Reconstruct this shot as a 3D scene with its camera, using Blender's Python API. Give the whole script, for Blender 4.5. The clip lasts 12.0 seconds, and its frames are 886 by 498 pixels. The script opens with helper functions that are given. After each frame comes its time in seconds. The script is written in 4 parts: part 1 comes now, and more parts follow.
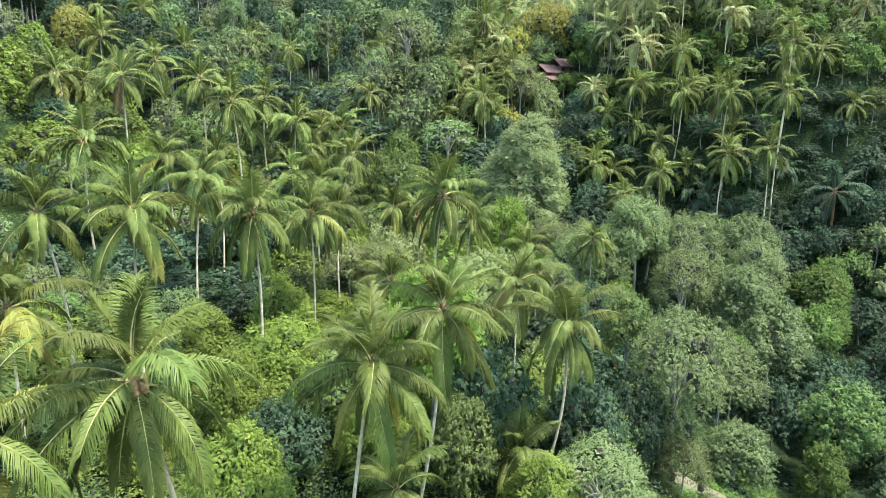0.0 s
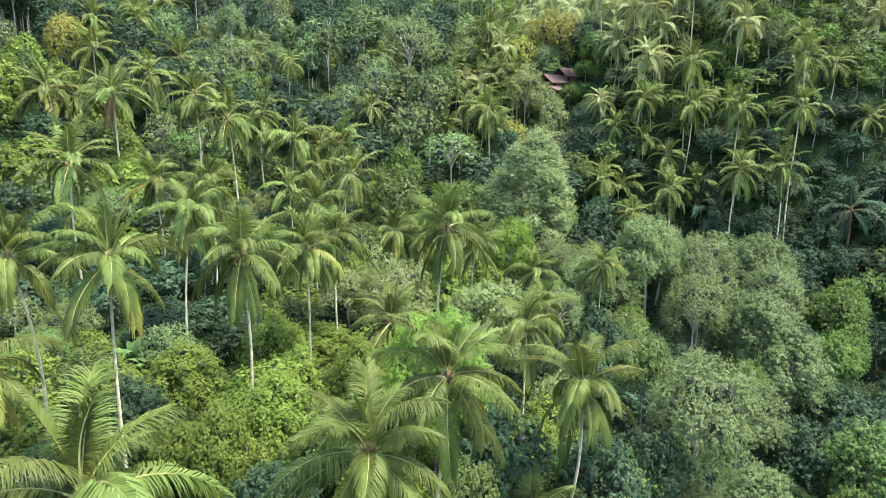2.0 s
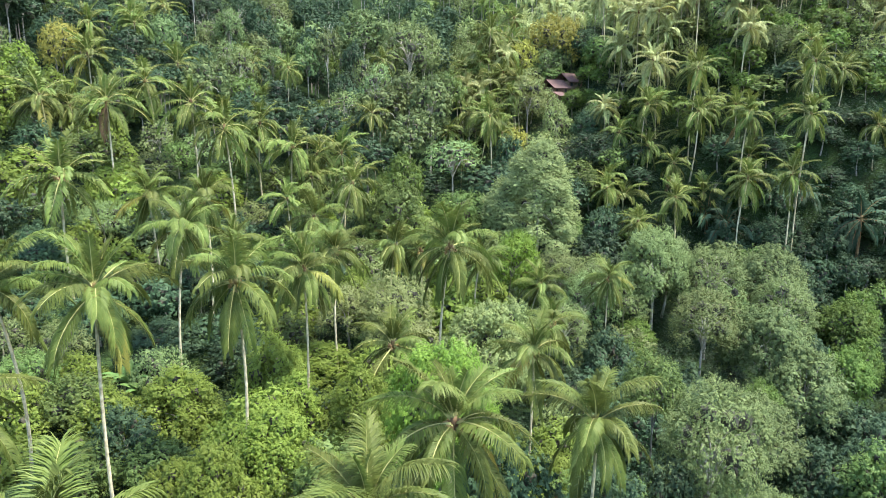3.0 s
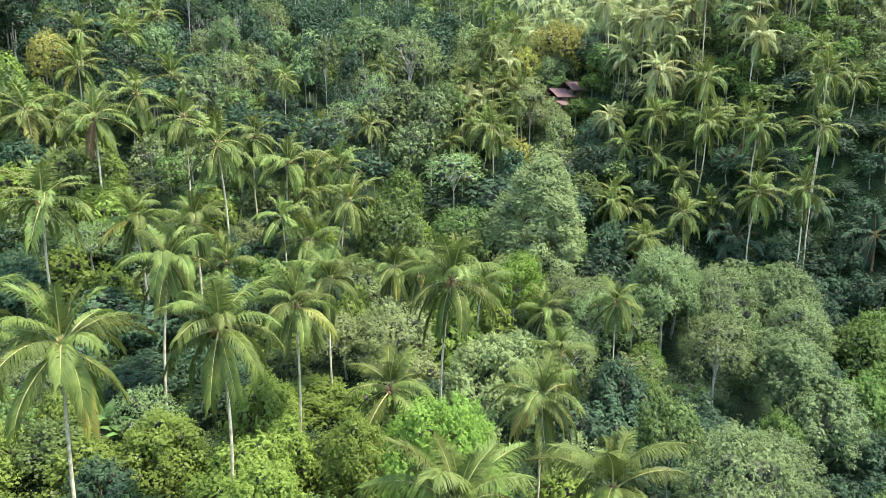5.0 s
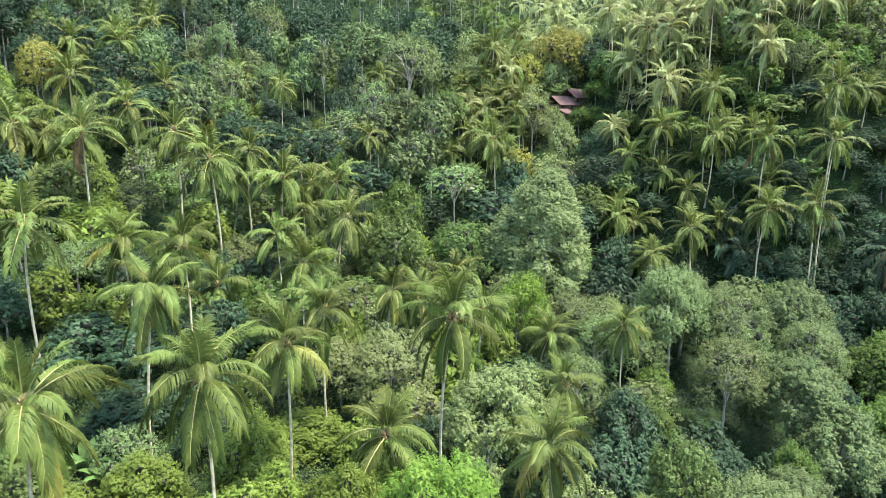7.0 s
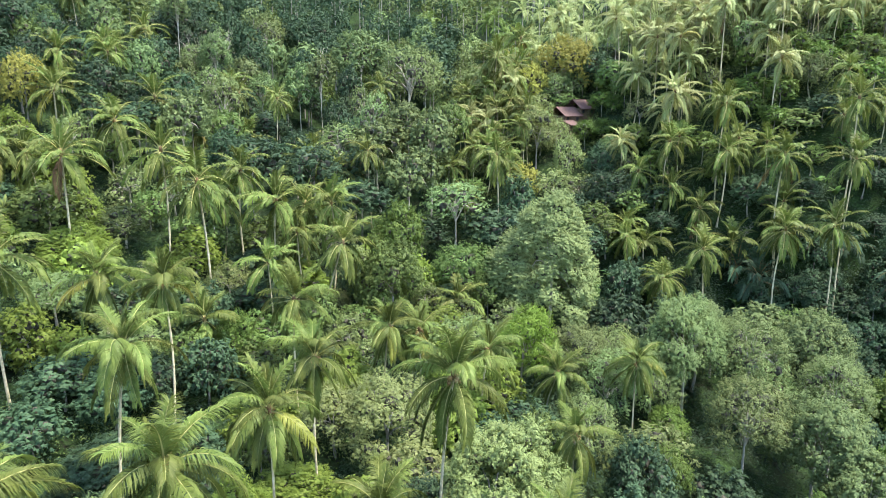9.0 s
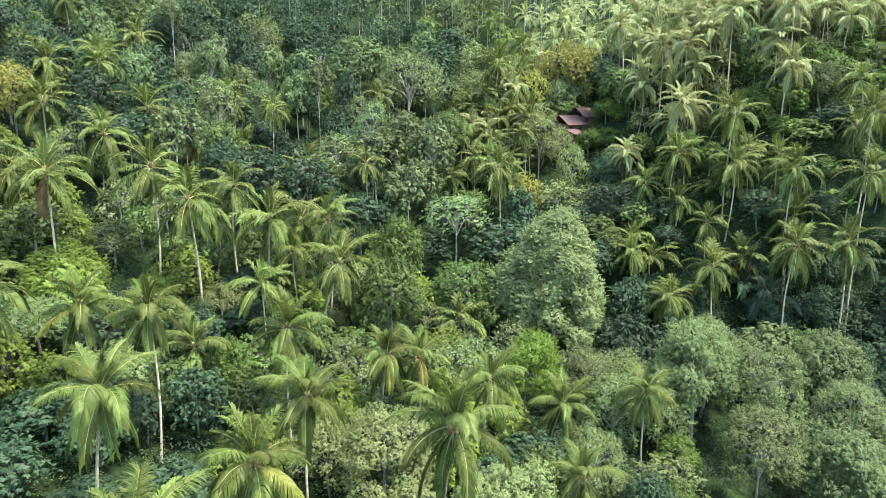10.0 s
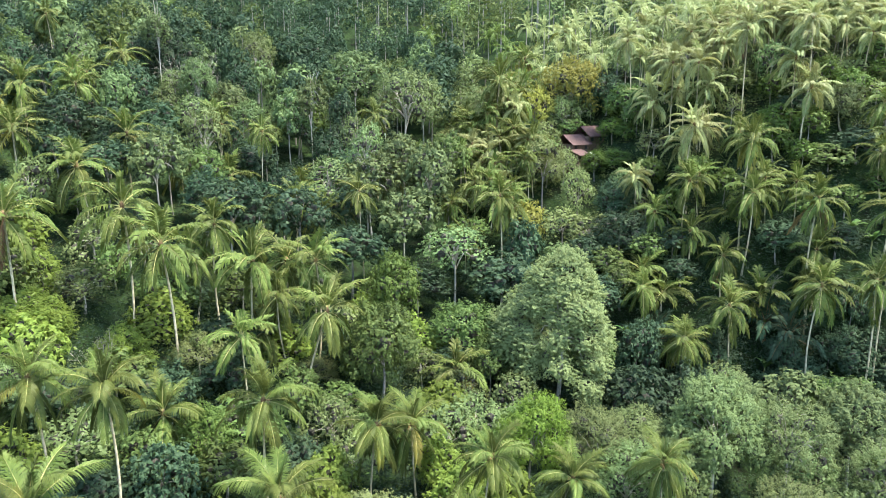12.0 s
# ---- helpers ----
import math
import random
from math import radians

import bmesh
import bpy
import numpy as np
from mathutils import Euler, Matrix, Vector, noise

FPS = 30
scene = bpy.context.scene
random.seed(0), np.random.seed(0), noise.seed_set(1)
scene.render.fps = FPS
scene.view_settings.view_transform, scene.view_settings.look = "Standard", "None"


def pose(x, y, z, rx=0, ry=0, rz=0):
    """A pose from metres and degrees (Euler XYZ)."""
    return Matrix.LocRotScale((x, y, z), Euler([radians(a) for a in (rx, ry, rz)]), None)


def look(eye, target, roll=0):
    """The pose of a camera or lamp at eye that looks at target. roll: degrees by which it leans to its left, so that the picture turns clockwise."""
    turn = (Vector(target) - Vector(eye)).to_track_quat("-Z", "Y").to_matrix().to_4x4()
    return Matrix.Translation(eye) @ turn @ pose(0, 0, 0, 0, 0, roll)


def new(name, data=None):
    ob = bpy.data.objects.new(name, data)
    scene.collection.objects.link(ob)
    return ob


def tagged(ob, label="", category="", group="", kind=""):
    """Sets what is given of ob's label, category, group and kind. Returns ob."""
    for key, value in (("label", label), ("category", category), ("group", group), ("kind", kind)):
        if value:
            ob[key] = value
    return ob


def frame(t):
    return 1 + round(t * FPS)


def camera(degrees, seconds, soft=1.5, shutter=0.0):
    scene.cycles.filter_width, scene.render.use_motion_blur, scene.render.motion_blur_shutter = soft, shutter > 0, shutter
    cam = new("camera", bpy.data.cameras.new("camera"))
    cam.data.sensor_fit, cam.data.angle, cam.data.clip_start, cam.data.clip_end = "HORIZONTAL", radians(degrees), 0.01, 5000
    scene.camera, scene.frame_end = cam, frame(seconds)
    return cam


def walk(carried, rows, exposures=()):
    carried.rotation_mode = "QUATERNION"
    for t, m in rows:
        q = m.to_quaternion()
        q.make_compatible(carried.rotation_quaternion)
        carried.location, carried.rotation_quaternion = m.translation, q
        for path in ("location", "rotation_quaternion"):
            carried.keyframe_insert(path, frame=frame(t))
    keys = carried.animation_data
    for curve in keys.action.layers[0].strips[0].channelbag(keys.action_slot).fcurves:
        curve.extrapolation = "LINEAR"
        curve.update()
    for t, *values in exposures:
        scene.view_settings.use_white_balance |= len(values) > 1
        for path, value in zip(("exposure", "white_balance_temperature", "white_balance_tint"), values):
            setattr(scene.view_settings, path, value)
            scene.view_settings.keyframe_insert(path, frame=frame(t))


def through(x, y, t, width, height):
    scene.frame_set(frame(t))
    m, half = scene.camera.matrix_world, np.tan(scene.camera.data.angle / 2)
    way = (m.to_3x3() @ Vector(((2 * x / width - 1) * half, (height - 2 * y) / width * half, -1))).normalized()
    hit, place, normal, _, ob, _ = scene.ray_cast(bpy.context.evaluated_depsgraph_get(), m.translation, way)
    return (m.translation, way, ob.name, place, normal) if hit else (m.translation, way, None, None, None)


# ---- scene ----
cam = camera(65.6, 12.0, soft=0.8)
METRES, EYE, TILT, LEAN, TURN = 44.0, 30.0, -12.0, 0.0, 0.0
ROWS = [
    (0.0, 0.0, 0.0, 0.0, 0.0, 0.0, 0.0),
    (0.5, -0.0003, 0.011, 0.0077, 0.02, -0.13, -0.08),
    (1.0, -0.0011, 0.038, 0.0284, 0.06, -0.08, -0.16),
    (1.5, -0.0026, 0.0736, 0.0559, 0.11, 0.06, -0.16),
    (2.0, -0.0045, 0.1094, 0.083, 0.16, 0.17, -0.1),
    (2.5, -0.0081, 0.1432, 0.1078, 0.18, 0.23, -0.06),
    (3.0, -0.012, 0.174, 0.1306, 0.18, 0.25, -0.03),
    (5.0, -0.0134, 0.2754, 0.2041, 0.23, 0.39, 0.05),
    (5.5, -0.0139, 0.2973, 0.2202, 0.22, 0.42, 0.03),
    (6.0, -0.0136, 0.3192, 0.2362, 0.22, 0.43, 0.02),
    (6.5, -0.0142, 0.3427, 0.2534, 0.2, 0.43, -0.02),
    (7.0, -0.0151, 0.3683, 0.2727, 0.22, 0.43, -0.07),
    (9.0, -0.0136, 0.5091, 0.3753, 0.35, 0.44, -0.1),
    (9.5, -0.013, 0.5539, 0.4093, 0.38, 0.45, -0.11),
    (10.0, -0.0122, 0.6013, 0.4465, 0.41, 0.46, -0.1),
    (10.5, -0.0096, 0.6495, 0.4835, 0.45, 0.47, -0.03),
    (11.0, -0.0059, 0.6992, 0.5211, 0.48, 0.48, -0.03),
    (11.5, -0.003, 0.7498, 0.561, 0.5, 0.51, -0.0),
    (12.0, 0.0012, 0.8004, 0.5978, 0.52, 0.57, 0.0),
]
walk(cam, [(t, pose(0, 0, EYE, TILT, LEAN, TURN) @ pose(METRES * x, METRES * y, METRES * z, 90 + pitch, roll, yaw)) for t, x, y, z, yaw, pitch, roll in ROWS])

# ---- light ----
SUN_WAY = Vector((0.40, -0.08, 0.90)).normalized()
world = bpy.data.worlds.new("sky")
scene.world = world
world.use_nodes = True
wn, wl = world.node_tree.nodes, world.node_tree.links
sky = wn.new("ShaderNodeTexSky")
sky.sky_type = 'NISHITA'
sky.sun_disc = False
sky.sun_elevation = math.asin(SUN_WAY.z)
sky.sun_rotation = math.atan2(SUN_WAY.x, SUN_WAY.y)
sky.air_density, sky.dust_density, sky.ozone_density = 1.0, 0.8, 2.0
wl.new(sky.outputs[0], wn["Background"].inputs[0])
wn["Background"].inputs[1].default_value = 0.15
sun = new("sun", bpy.data.lights.new("sun", 'SUN'))
sun.data.energy, sun.data.angle, sun.data.color = 2.95, radians(9), (1.0, 0.955, 0.89)
sun.matrix_world = look((0, 0, 200), Vector((0, 0, 200)) - SUN_WAY)
scene.view_settings.exposure = 2.47


# ---- materials ----
def shader(name):
    m = bpy.data.materials.new(name)
    m.use_nodes = True
    return m, m.node_tree.nodes, m.node_tree.links, m.node_tree.nodes["Principled BSDF"]


def ramp(nodes, stops):
    r = nodes.new("ShaderNodeValToRGB")
    while len(r.color_ramp.elements) < len(stops):
        r.color_ramp.elements.new(0.5)
    for e, (p, c) in zip(r.color_ramp.elements, stops):
        e.position, e.color = p, (*c, 1)
    return r


def leaf_material(name, dark, mid, light, rough=0.5, through=0.35, patch=0.7, tint=0.02, sheen=0.12, spread=0.25):
    """Foliage: every leaf its own shade, patches a few metres wide, and a shift from plant to plant."""
    m, n, l, p = shader(name)
    geo, info = n.new("ShaderNodeNewGeometry"), n.new("ShaderNodeObjectInfo")
    noise_tex = n.new("ShaderNodeTexNoise")
    noise_tex.inputs["Scale"].default_value, noise_tex.inputs["Detail"].default_value = patch, 4
    l.new(geo.outputs["Position"], noise_tex.inputs["Vector"])
    add = n.new("ShaderNodeMath")
    add.operation = 'MULTIPLY_ADD'
    l.new(noise_tex.outputs["Fac"], add.inputs[0])
    add.inputs[1].default_value = 1.35
    single = n.new("ShaderNodeMath")
    single.operation = 'MULTIPLY'
    single.inputs[1].default_value = 0.30
    l.new(geo.outputs["Random Per Island"], single.inputs[0])
    l.new(single.outputs[0], add.inputs[2])
    half = n.new("ShaderNodeMath")
    half.operation = 'MULTIPLY'
    l.new(add.outputs[0], half.inputs[0])
    half.inputs[1].default_value = 0.57
    r = ramp(n, [(0.12, dark), (0.5, mid), (0.92, light)])
    l.new(half.outputs[0], r.inputs[0])
    hsv = n.new("ShaderNodeHueSaturation")
    l.new(r.outputs[0], hsv.inputs["Color"])
    for socket, low, high in (("Hue", 0.5 - tint * 0.8, 0.5 + tint * 0.8), ("Value", 1 - spread, 1 + spread)):
        mr = n.new("ShaderNodeMapRange")
        mr.inputs["To Min"].default_value, mr.inputs["To Max"].default_value = low, high
        l.new(info.outputs["Random"], mr.inputs["Value"])
        l.new(mr.outputs[0], hsv.inputs[socket])
    l.new(hsv.outputs[0], p.inputs["Base Color"])
    p.inputs["Roughness"].default_value, p.inputs["Specular IOR Level"].default_value = rough, sheen
    tr, mix = n.new("ShaderNodeBsdfTranslucent"), n.new("ShaderNodeMixShader")
    l.new(hsv.outputs[0], tr.inputs["Color"])
    mix.inputs[0].default_value = through
    l.new(p.outputs[0], mix.inputs[1])
    l.new(tr.outputs[0], mix.inputs[2])
    l.new(mix.outputs[0], n["Material Output"].inputs["Surface"])
    return m


def bark_material(name, dark, light, rings=0.0, scale=3.0):
    m, n, l, p = shader(name)
    geo = n.new("ShaderNodeNewGeometry")
    tex = n.new("ShaderNodeTexNoise")
    tex.inputs["Scale"].default_value, tex.inputs["Detail"].default_value = scale, 6
    l.new(geo.outputs["Position"], tex.inputs["Vector"])
    r = ramp(n, [(0.3, dark), (0.7, light)])
    l.new(tex.outputs["Fac"], r.inputs[0])
    l.new(r.outputs[0], p.inputs["Base Color"])
    p.inputs["Roughness"].default_value = 0.85
    bump = n.new("ShaderNodeBump")
    bump.inputs["Strength"].default_value, bump.inputs["Distance"].default_value = 0.5, 0.03
    if rings:
        wave = n.new("ShaderNodeTexWave")
        wave.bands_direction = 'Z'
        wave.inputs["Scale"].default_value, wave.inputs["Distortion"].default_value = rings, 1.5
        l.new(geo.outputs["Position"], wave.inputs["Vector"])
        l.new(wave.outputs["Fac"], bump.inputs["Height"])
    else:
        l.new(tex.outputs["Fac"], bump.inputs["Height"])
    l.new(bump.outputs[0], p.inputs["Normal"])
    return m


M_FROND = leaf_material("coconut_leaflets", (0.038, 0.064, 0.013), (0.107, 0.138, 0.031), (0.214, 0.234, 0.073), 0.5, 0.32, 0.6, 0.02, 0.12, 0.28)
M_OLDFROND = leaf_material("yellowing_leaflets", (0.095, 0.105, 0.020), (0.19, 0.190, 0.038), (0.33, 0.285, 0.080), 0.5, 0.35, 0.35, 0.02, 0.2)
M_DEADFROND = leaf_material("dead_leaflets", (0.07, 0.045, 0.02), (0.16, 0.10, 0.045), (0.25, 0.17, 0.08), 0.7, 0.15, 0.5, 0.02, 0.2)
M_SUGAR = leaf_material("sugar_palm_leaflets", (0.015, 0.034, 0.016), (0.038, 0.064, 0.034), (0.085, 0.115, 0.070), 0.65, 0.15, 0.5, 0.02, 0.06)
M_RIB = bark_material("frond_rib", (0.20, 0.21, 0.06), (0.40, 0.37, 0.14), 0, 2.0)
# lighter, bluer copy of the coconut leaflets: haze and ridge sun put into the colour
M_HAZEFROND = leaf_material("haze_lightened_leaflets", (0.112, 0.138, 0.048), (0.248, 0.272, 0.103), (0.410, 0.410, 0.193), 0.5, 0.34, 0.5, 0.02, 0.14, 0.3)
M_PALMBARK = bark_material("palm_bark", (0.25, 0.21, 0.120), (0.52, 0.455, 0.29), 4.0, 2.5)
M_BARK = bark_material("grey_bark", (0.10, 0.09, 0.07), (0.30, 0.28, 0.24))
# shade between the leaves, put into the near-black colour of balls inside the crowns
M_GAPSHADE = bark_material("crown_gap_shade", (0.020, 0.020, 0.012), (0.055, 0.050, 0.030), 0, 6.0)
M_PALEBARK = bark_material("pale_bark", (0.22, 0.20, 0.155), (0.42, 0.39, 0.31))
M_NUT = leaf_material("coconut_husk", (0.12, 0.09, 0.03), (0.26, 0.16, 0.06), (0.34, 0.27, 0.09), 0.5, 0.0, 1.0, 0.02, 0.4, 0.35)
M_MID = leaf_material("mid_green_leaves", (0.042, 0.072, 0.020), (0.100, 0.146, 0.040), (0.200, 0.240, 0.077), 0.52, 0.32)
M_LIME = leaf_material("lime_leaves", (0.088, 0.130, 0.022), (0.160, 0.216, 0.040), (0.250, 0.304, 0.078), 0.5, 0.46, 0.7, 0.008)
M_BRIGHT = leaf_material("fresh_green_leaves", (0.078, 0.150, 0.020), (0.140, 0.226, 0.034), (0.22, 0.310, 0.062), 0.55, 0.4, 0.25, 0.008, 0.12, 0.06)
M_GREY = leaf_material("grey_green_leaves", (0.058, 0.092, 0.034), (0.124, 0.170, 0.064), (0.216, 0.264, 0.122), 0.6, 0.28, 0.9, 0.025, 0.08, 0.28)
M_DARK = leaf_material("dark_green_leaves", (0.013, 0.031, 0.018), (0.041, 0.072, 0.034), (0.110, 0.150, 0.075), 0.55, 0.25, 0.7, 0.012, 0.10)
M_OLIVE = leaf_material("olive_leaves", (0.074, 0.108, 0.036), (0.140, 0.186, 0.068), (0.234, 0.274, 0.126), 0.6, 0.3, 0.7, 0.03, 0.08, 0.28)
M_PALE = leaf_material("pale_flowering_leaves", (0.108, 0.142, 0.047), (0.175, 0.210, 0.074), (0.275, 0.295, 0.130), 0.5, 0.3)
M_LUSH = leaf_material("lush_leaves", (0.038, 0.068, 0.015), (0.098, 0.154, 0.032), (0.20, 0.270, 0.070), 0.55, 0.35, 0.7, 0.012, 0.14)
M_DOME = leaf_material("dome_leaves", (0.140, 0.188, 0.072), (0.192, 0.246, 0.094), (0.250, 0.302, 0.124), 0.6, 0.3, 1.6, 0.01, 0.08, 0.1)
M_YELLOW = leaf_material("yellow_green_leaves", (0.13, 0.14, 0.030), (0.26, 0.26, 0.056), (0.42, 0.38, 0.095), 0.55, 0.38, 0.5)
# green darkened further so that its colour carries the ravine's shade
M_UNDER = leaf_material("shade_darkened_undergrowth", (0.011, 0.027, 0.013), (0.033, 0.061, 0.030), (0.080, 0.117, 0.057), 0.55, 0.28, 0.7, 0.012, 0.12)
M_GRASS = leaf_material("grass_blades", (0.036, 0.076, 0.014), (0.088, 0.150, 0.027), (0.165, 0.225, 0.050), 0.55, 0.3)
M_BANANA = leaf_material("banana_leaves", (0.040, 0.088, 0.020), (0.100, 0.170, 0.044), (0.19, 0.26, 0.085), 0.65, 0.35)


def ground_material():
    m, n, l, p = shader("forest_floor")
    geo = n.new("ShaderNodeNewGeometry")
    a, b = n.new("ShaderNodeTexNoise"), n.new("ShaderNodeTexNoise")
    a.inputs["Scale"].default_value, a.inputs["Detail"].default_value = 0.25, 6
    b.inputs["Scale"].default_value, b.inputs["Detail"].default_value = 2.5, 8
    for t in (a, b):
        l.new(geo.outputs["Position"], t.inputs["Vector"])
    mixed = n.new("ShaderNodeMath")
    mixed.operation = 'ADD'
    l.new(a.outputs["Fac"], mixed.inputs[0])
    l.new(b.outputs["Fac"], mixed.inputs[1])
    half = n.new("ShaderNodeMath")
    half.operation = 'MULTIPLY'
    half.inputs[1].default_value = 0.5
    l.new(mixed.outputs[0], half.inputs[0])
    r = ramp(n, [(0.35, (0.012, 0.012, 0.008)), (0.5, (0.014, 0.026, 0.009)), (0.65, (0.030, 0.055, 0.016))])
    l.new(half.outputs[0], r.inputs[0])
    l.new(r.outputs[0], p.inputs["Base Color"])
    p.inputs["Roughness"].default_value, p.inputs["Specular IOR Level"].default_value = 0.95, 0.05
    bump = n.new("ShaderNodeBump")
    bump.inputs["Strength"].default_value, bump.inputs["Distance"].default_value = 0.8, 0.3
    l.new(b.outputs["Fac"], bump.inputs["Height"])
    l.new(bump.outputs[0], p.inputs["Normal"])
    return m


M_GROUND = ground_material()
M_DIRT = bark_material("trodden_dirt", (0.058, 0.060, 0.022), (0.115, 0.096, 0.048), 0, 0.8)

# ---- ground ----
HILLS = (
    (2.1, 1.1, 4.2, -1.7, -5.8, 0.8),
    (5.3, -2.9, -0.6, 0.4, -10.6, 1.3),
    (8.9, -0.5, -5, 7.2, -8.9, -5.8),
    (13.9, 6.1, 2.8, -7.5, -6, -6.2),
    (15.9, -4.7, -1.5, -6.1, 19.1, 13.9),
    (7.4, -0.5, 0.2, 2.3, 6.2, 12.2),
    (5.2, 8.6, -6, 0.2, -2.3, 7.5),
    (3.2, 3.4, -2.1, 9.6, 6.4, 3.9),
)
# the stream's ravine: depth, middle and half widths of each hollow
RAVINE = ((8.0, 42.0, 84.0, 20.0, 20.0), (6.0, 62.0, 106.0, 14.0, 16.0), (10.0, 82.0, 133.0, 22.0, 12.0), (9.0, 36.0, 200.0, 12.0, 11.0), (6.5, 38.5, 228.0, 8.0, 8.0), (9.0, 62.0, 159.0, 24.0, 9.5))


def ground_z(x, y):
    """Height of the valley: a slope that rises ahead, with hills and hollows 48 m apart on it."""
    x, y = np.asarray(x, float), np.asarray(y, float)
    z = 320 * np.tanh(0.30 * np.logaddexp(0, (y - 130) / 30) * 30 / 320)
    z = z + 0.28 * 18 * np.logaddexp(0, (y - 305) / 18)
    for j, line in enumerate(HILLS):
        for i, h in enumerate(line):
            z = z + h * np.exp(-((x - (-120 + 48 * i)) ** 2 + (y - (15 + 45 * j)) ** 2) / (2 * 42 ** 2))
    for depth, cx, cy, wx, wy in RAVINE:
        z = z - depth * np.exp(-(((x - cx) / wx) ** 2 + ((y - cy) / wy) ** 2) / 2)
    return z


def mesh_np(name, v, f, materials, slots=None, smooth=False):
    me = bpy.data.meshes.new(name)
    v, f = np.ascontiguousarray(v, np.float32), np.ascontiguousarray(f, np.int32)
    me.vertices.add(len(v))
    me.vertices.foreach_set("co", v.ravel())
    me.loops.add(f.size)
    me.loops.foreach_set("vertex_index", f.ravel())
    me.polygons.add(len(f))
    me.polygons.foreach_set("loop_start", np.arange(len(f), dtype=np.int32) * f.shape[1])
    if slots is not None:
        me.polygons.foreach_set("material_index", np.ascontiguousarray(slots, np.int32))
    me.polygons.foreach_set("use_smooth", np.full(len(f), smooth))
    for m in materials:
        me.materials.append(m)
    me.update(calc_edges=True)
    me.validate()
    return me


def ground_sheet():
    n = 180
    u = np.linspace(-1, 1, n)
    gx, gy = 40 * np.sinh(4.9 * u), 150 + 55 * np.sinh(4.6 * u)
    X, Y = np.meshgrid(gx, gy)
    Z = ground_z(X, Y)
    v = np.stack([X, Y, Z], -1).reshape(-1, 3)
    k = (np.arange(n - 1)[:, None] * n + np.arange(n - 1)).ravel()
    f = np.stack([k, k + 1, k + n + 1, k + n], 1)
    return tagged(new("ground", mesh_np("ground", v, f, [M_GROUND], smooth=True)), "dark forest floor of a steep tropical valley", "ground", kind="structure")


ground_sheet()


# ---- building blocks ----
def rows_norm(a):
    return a / np.maximum(np.linalg.norm(a, axis=-1, keepdims=True), 1e-9)


def tube(path, radii, sides=6):
    """A tapered round stem along a path: vertices and triangles."""
    path, radii = np.asarray(path, float), np.asarray(radii, float)
    way = rows_norm(np.gradient(path, axis=0))
    side = np.cross(way, (0.31, 0.95, 0.07))
    side = rows_norm(side)
    up = np.cross(side, way)
    a = np.linspace(0, 2 * np.pi, sides, endpoint=False)
    v = path[:, None] + radii[:, None, None] * (np.cos(a)[None, :, None] * side[:, None] + np.sin(a)[None, :, None] * up[:, None])
    f = []
    for i in range(len(path) - 1):
        for j in range(sides):
            p, q = i * sides + j, i * sides + (j + 1) % sides
            f += [(p, q, q + sides), (p, q + sides, p + sides)]
    return v.reshape(-1, 3), np.array(f)


def joined(parts):
    vs, fs, n = [], [], 0
    for v, f in parts:
        vs.append(v)
        fs.append(f + n)
        n += len(v)
    return np.concatenate(vs), np.concatenate(fs)


def leaves(p, a, n, length, width, sag, plain=False):
    """Folded pointed leaves at p along a with face n; plain: small three-cornered ones."""
    b = rows_norm(np.cross(n, a))
    length, width = length[:, None], width[:, None]
    if plain:
        v = np.stack([p - b * width * 0.6, p + b * width * 0.6, p + a * length], 1).reshape(-1, 3)
        return v, np.arange(len(v)).reshape(-1, 3)
    mid = p + a * length * 0.5
    down = np.array((0, 0, -1.0))
    v = np.stack([p, mid + b * width * 0.5 + n * width * 0.12, p + a * length + down * length * sag, mid - b * width * 0.5 + n * width * 0.12], 1).reshape(-1, 3)
    k = np.arange(len(p))[:, None] * 4
    f = np.concatenate([k + (0, 1, 2), k + (0, 2, 3)], 1).reshape(-1, 3)
    return v, f


def ball():
    """Corners and triangles of a rough body of 20 faces."""
    bm = bmesh.new()
    bmesh.ops.create_icosphere(bm, subdivisions=1, radius=1)
    v = np.array([tuple(q.co) for q in bm.verts])
    f = np.array([[q.index for q in face.verts] for face in bm.faces])
    bm.free()
    return v, f


BALL = ball()


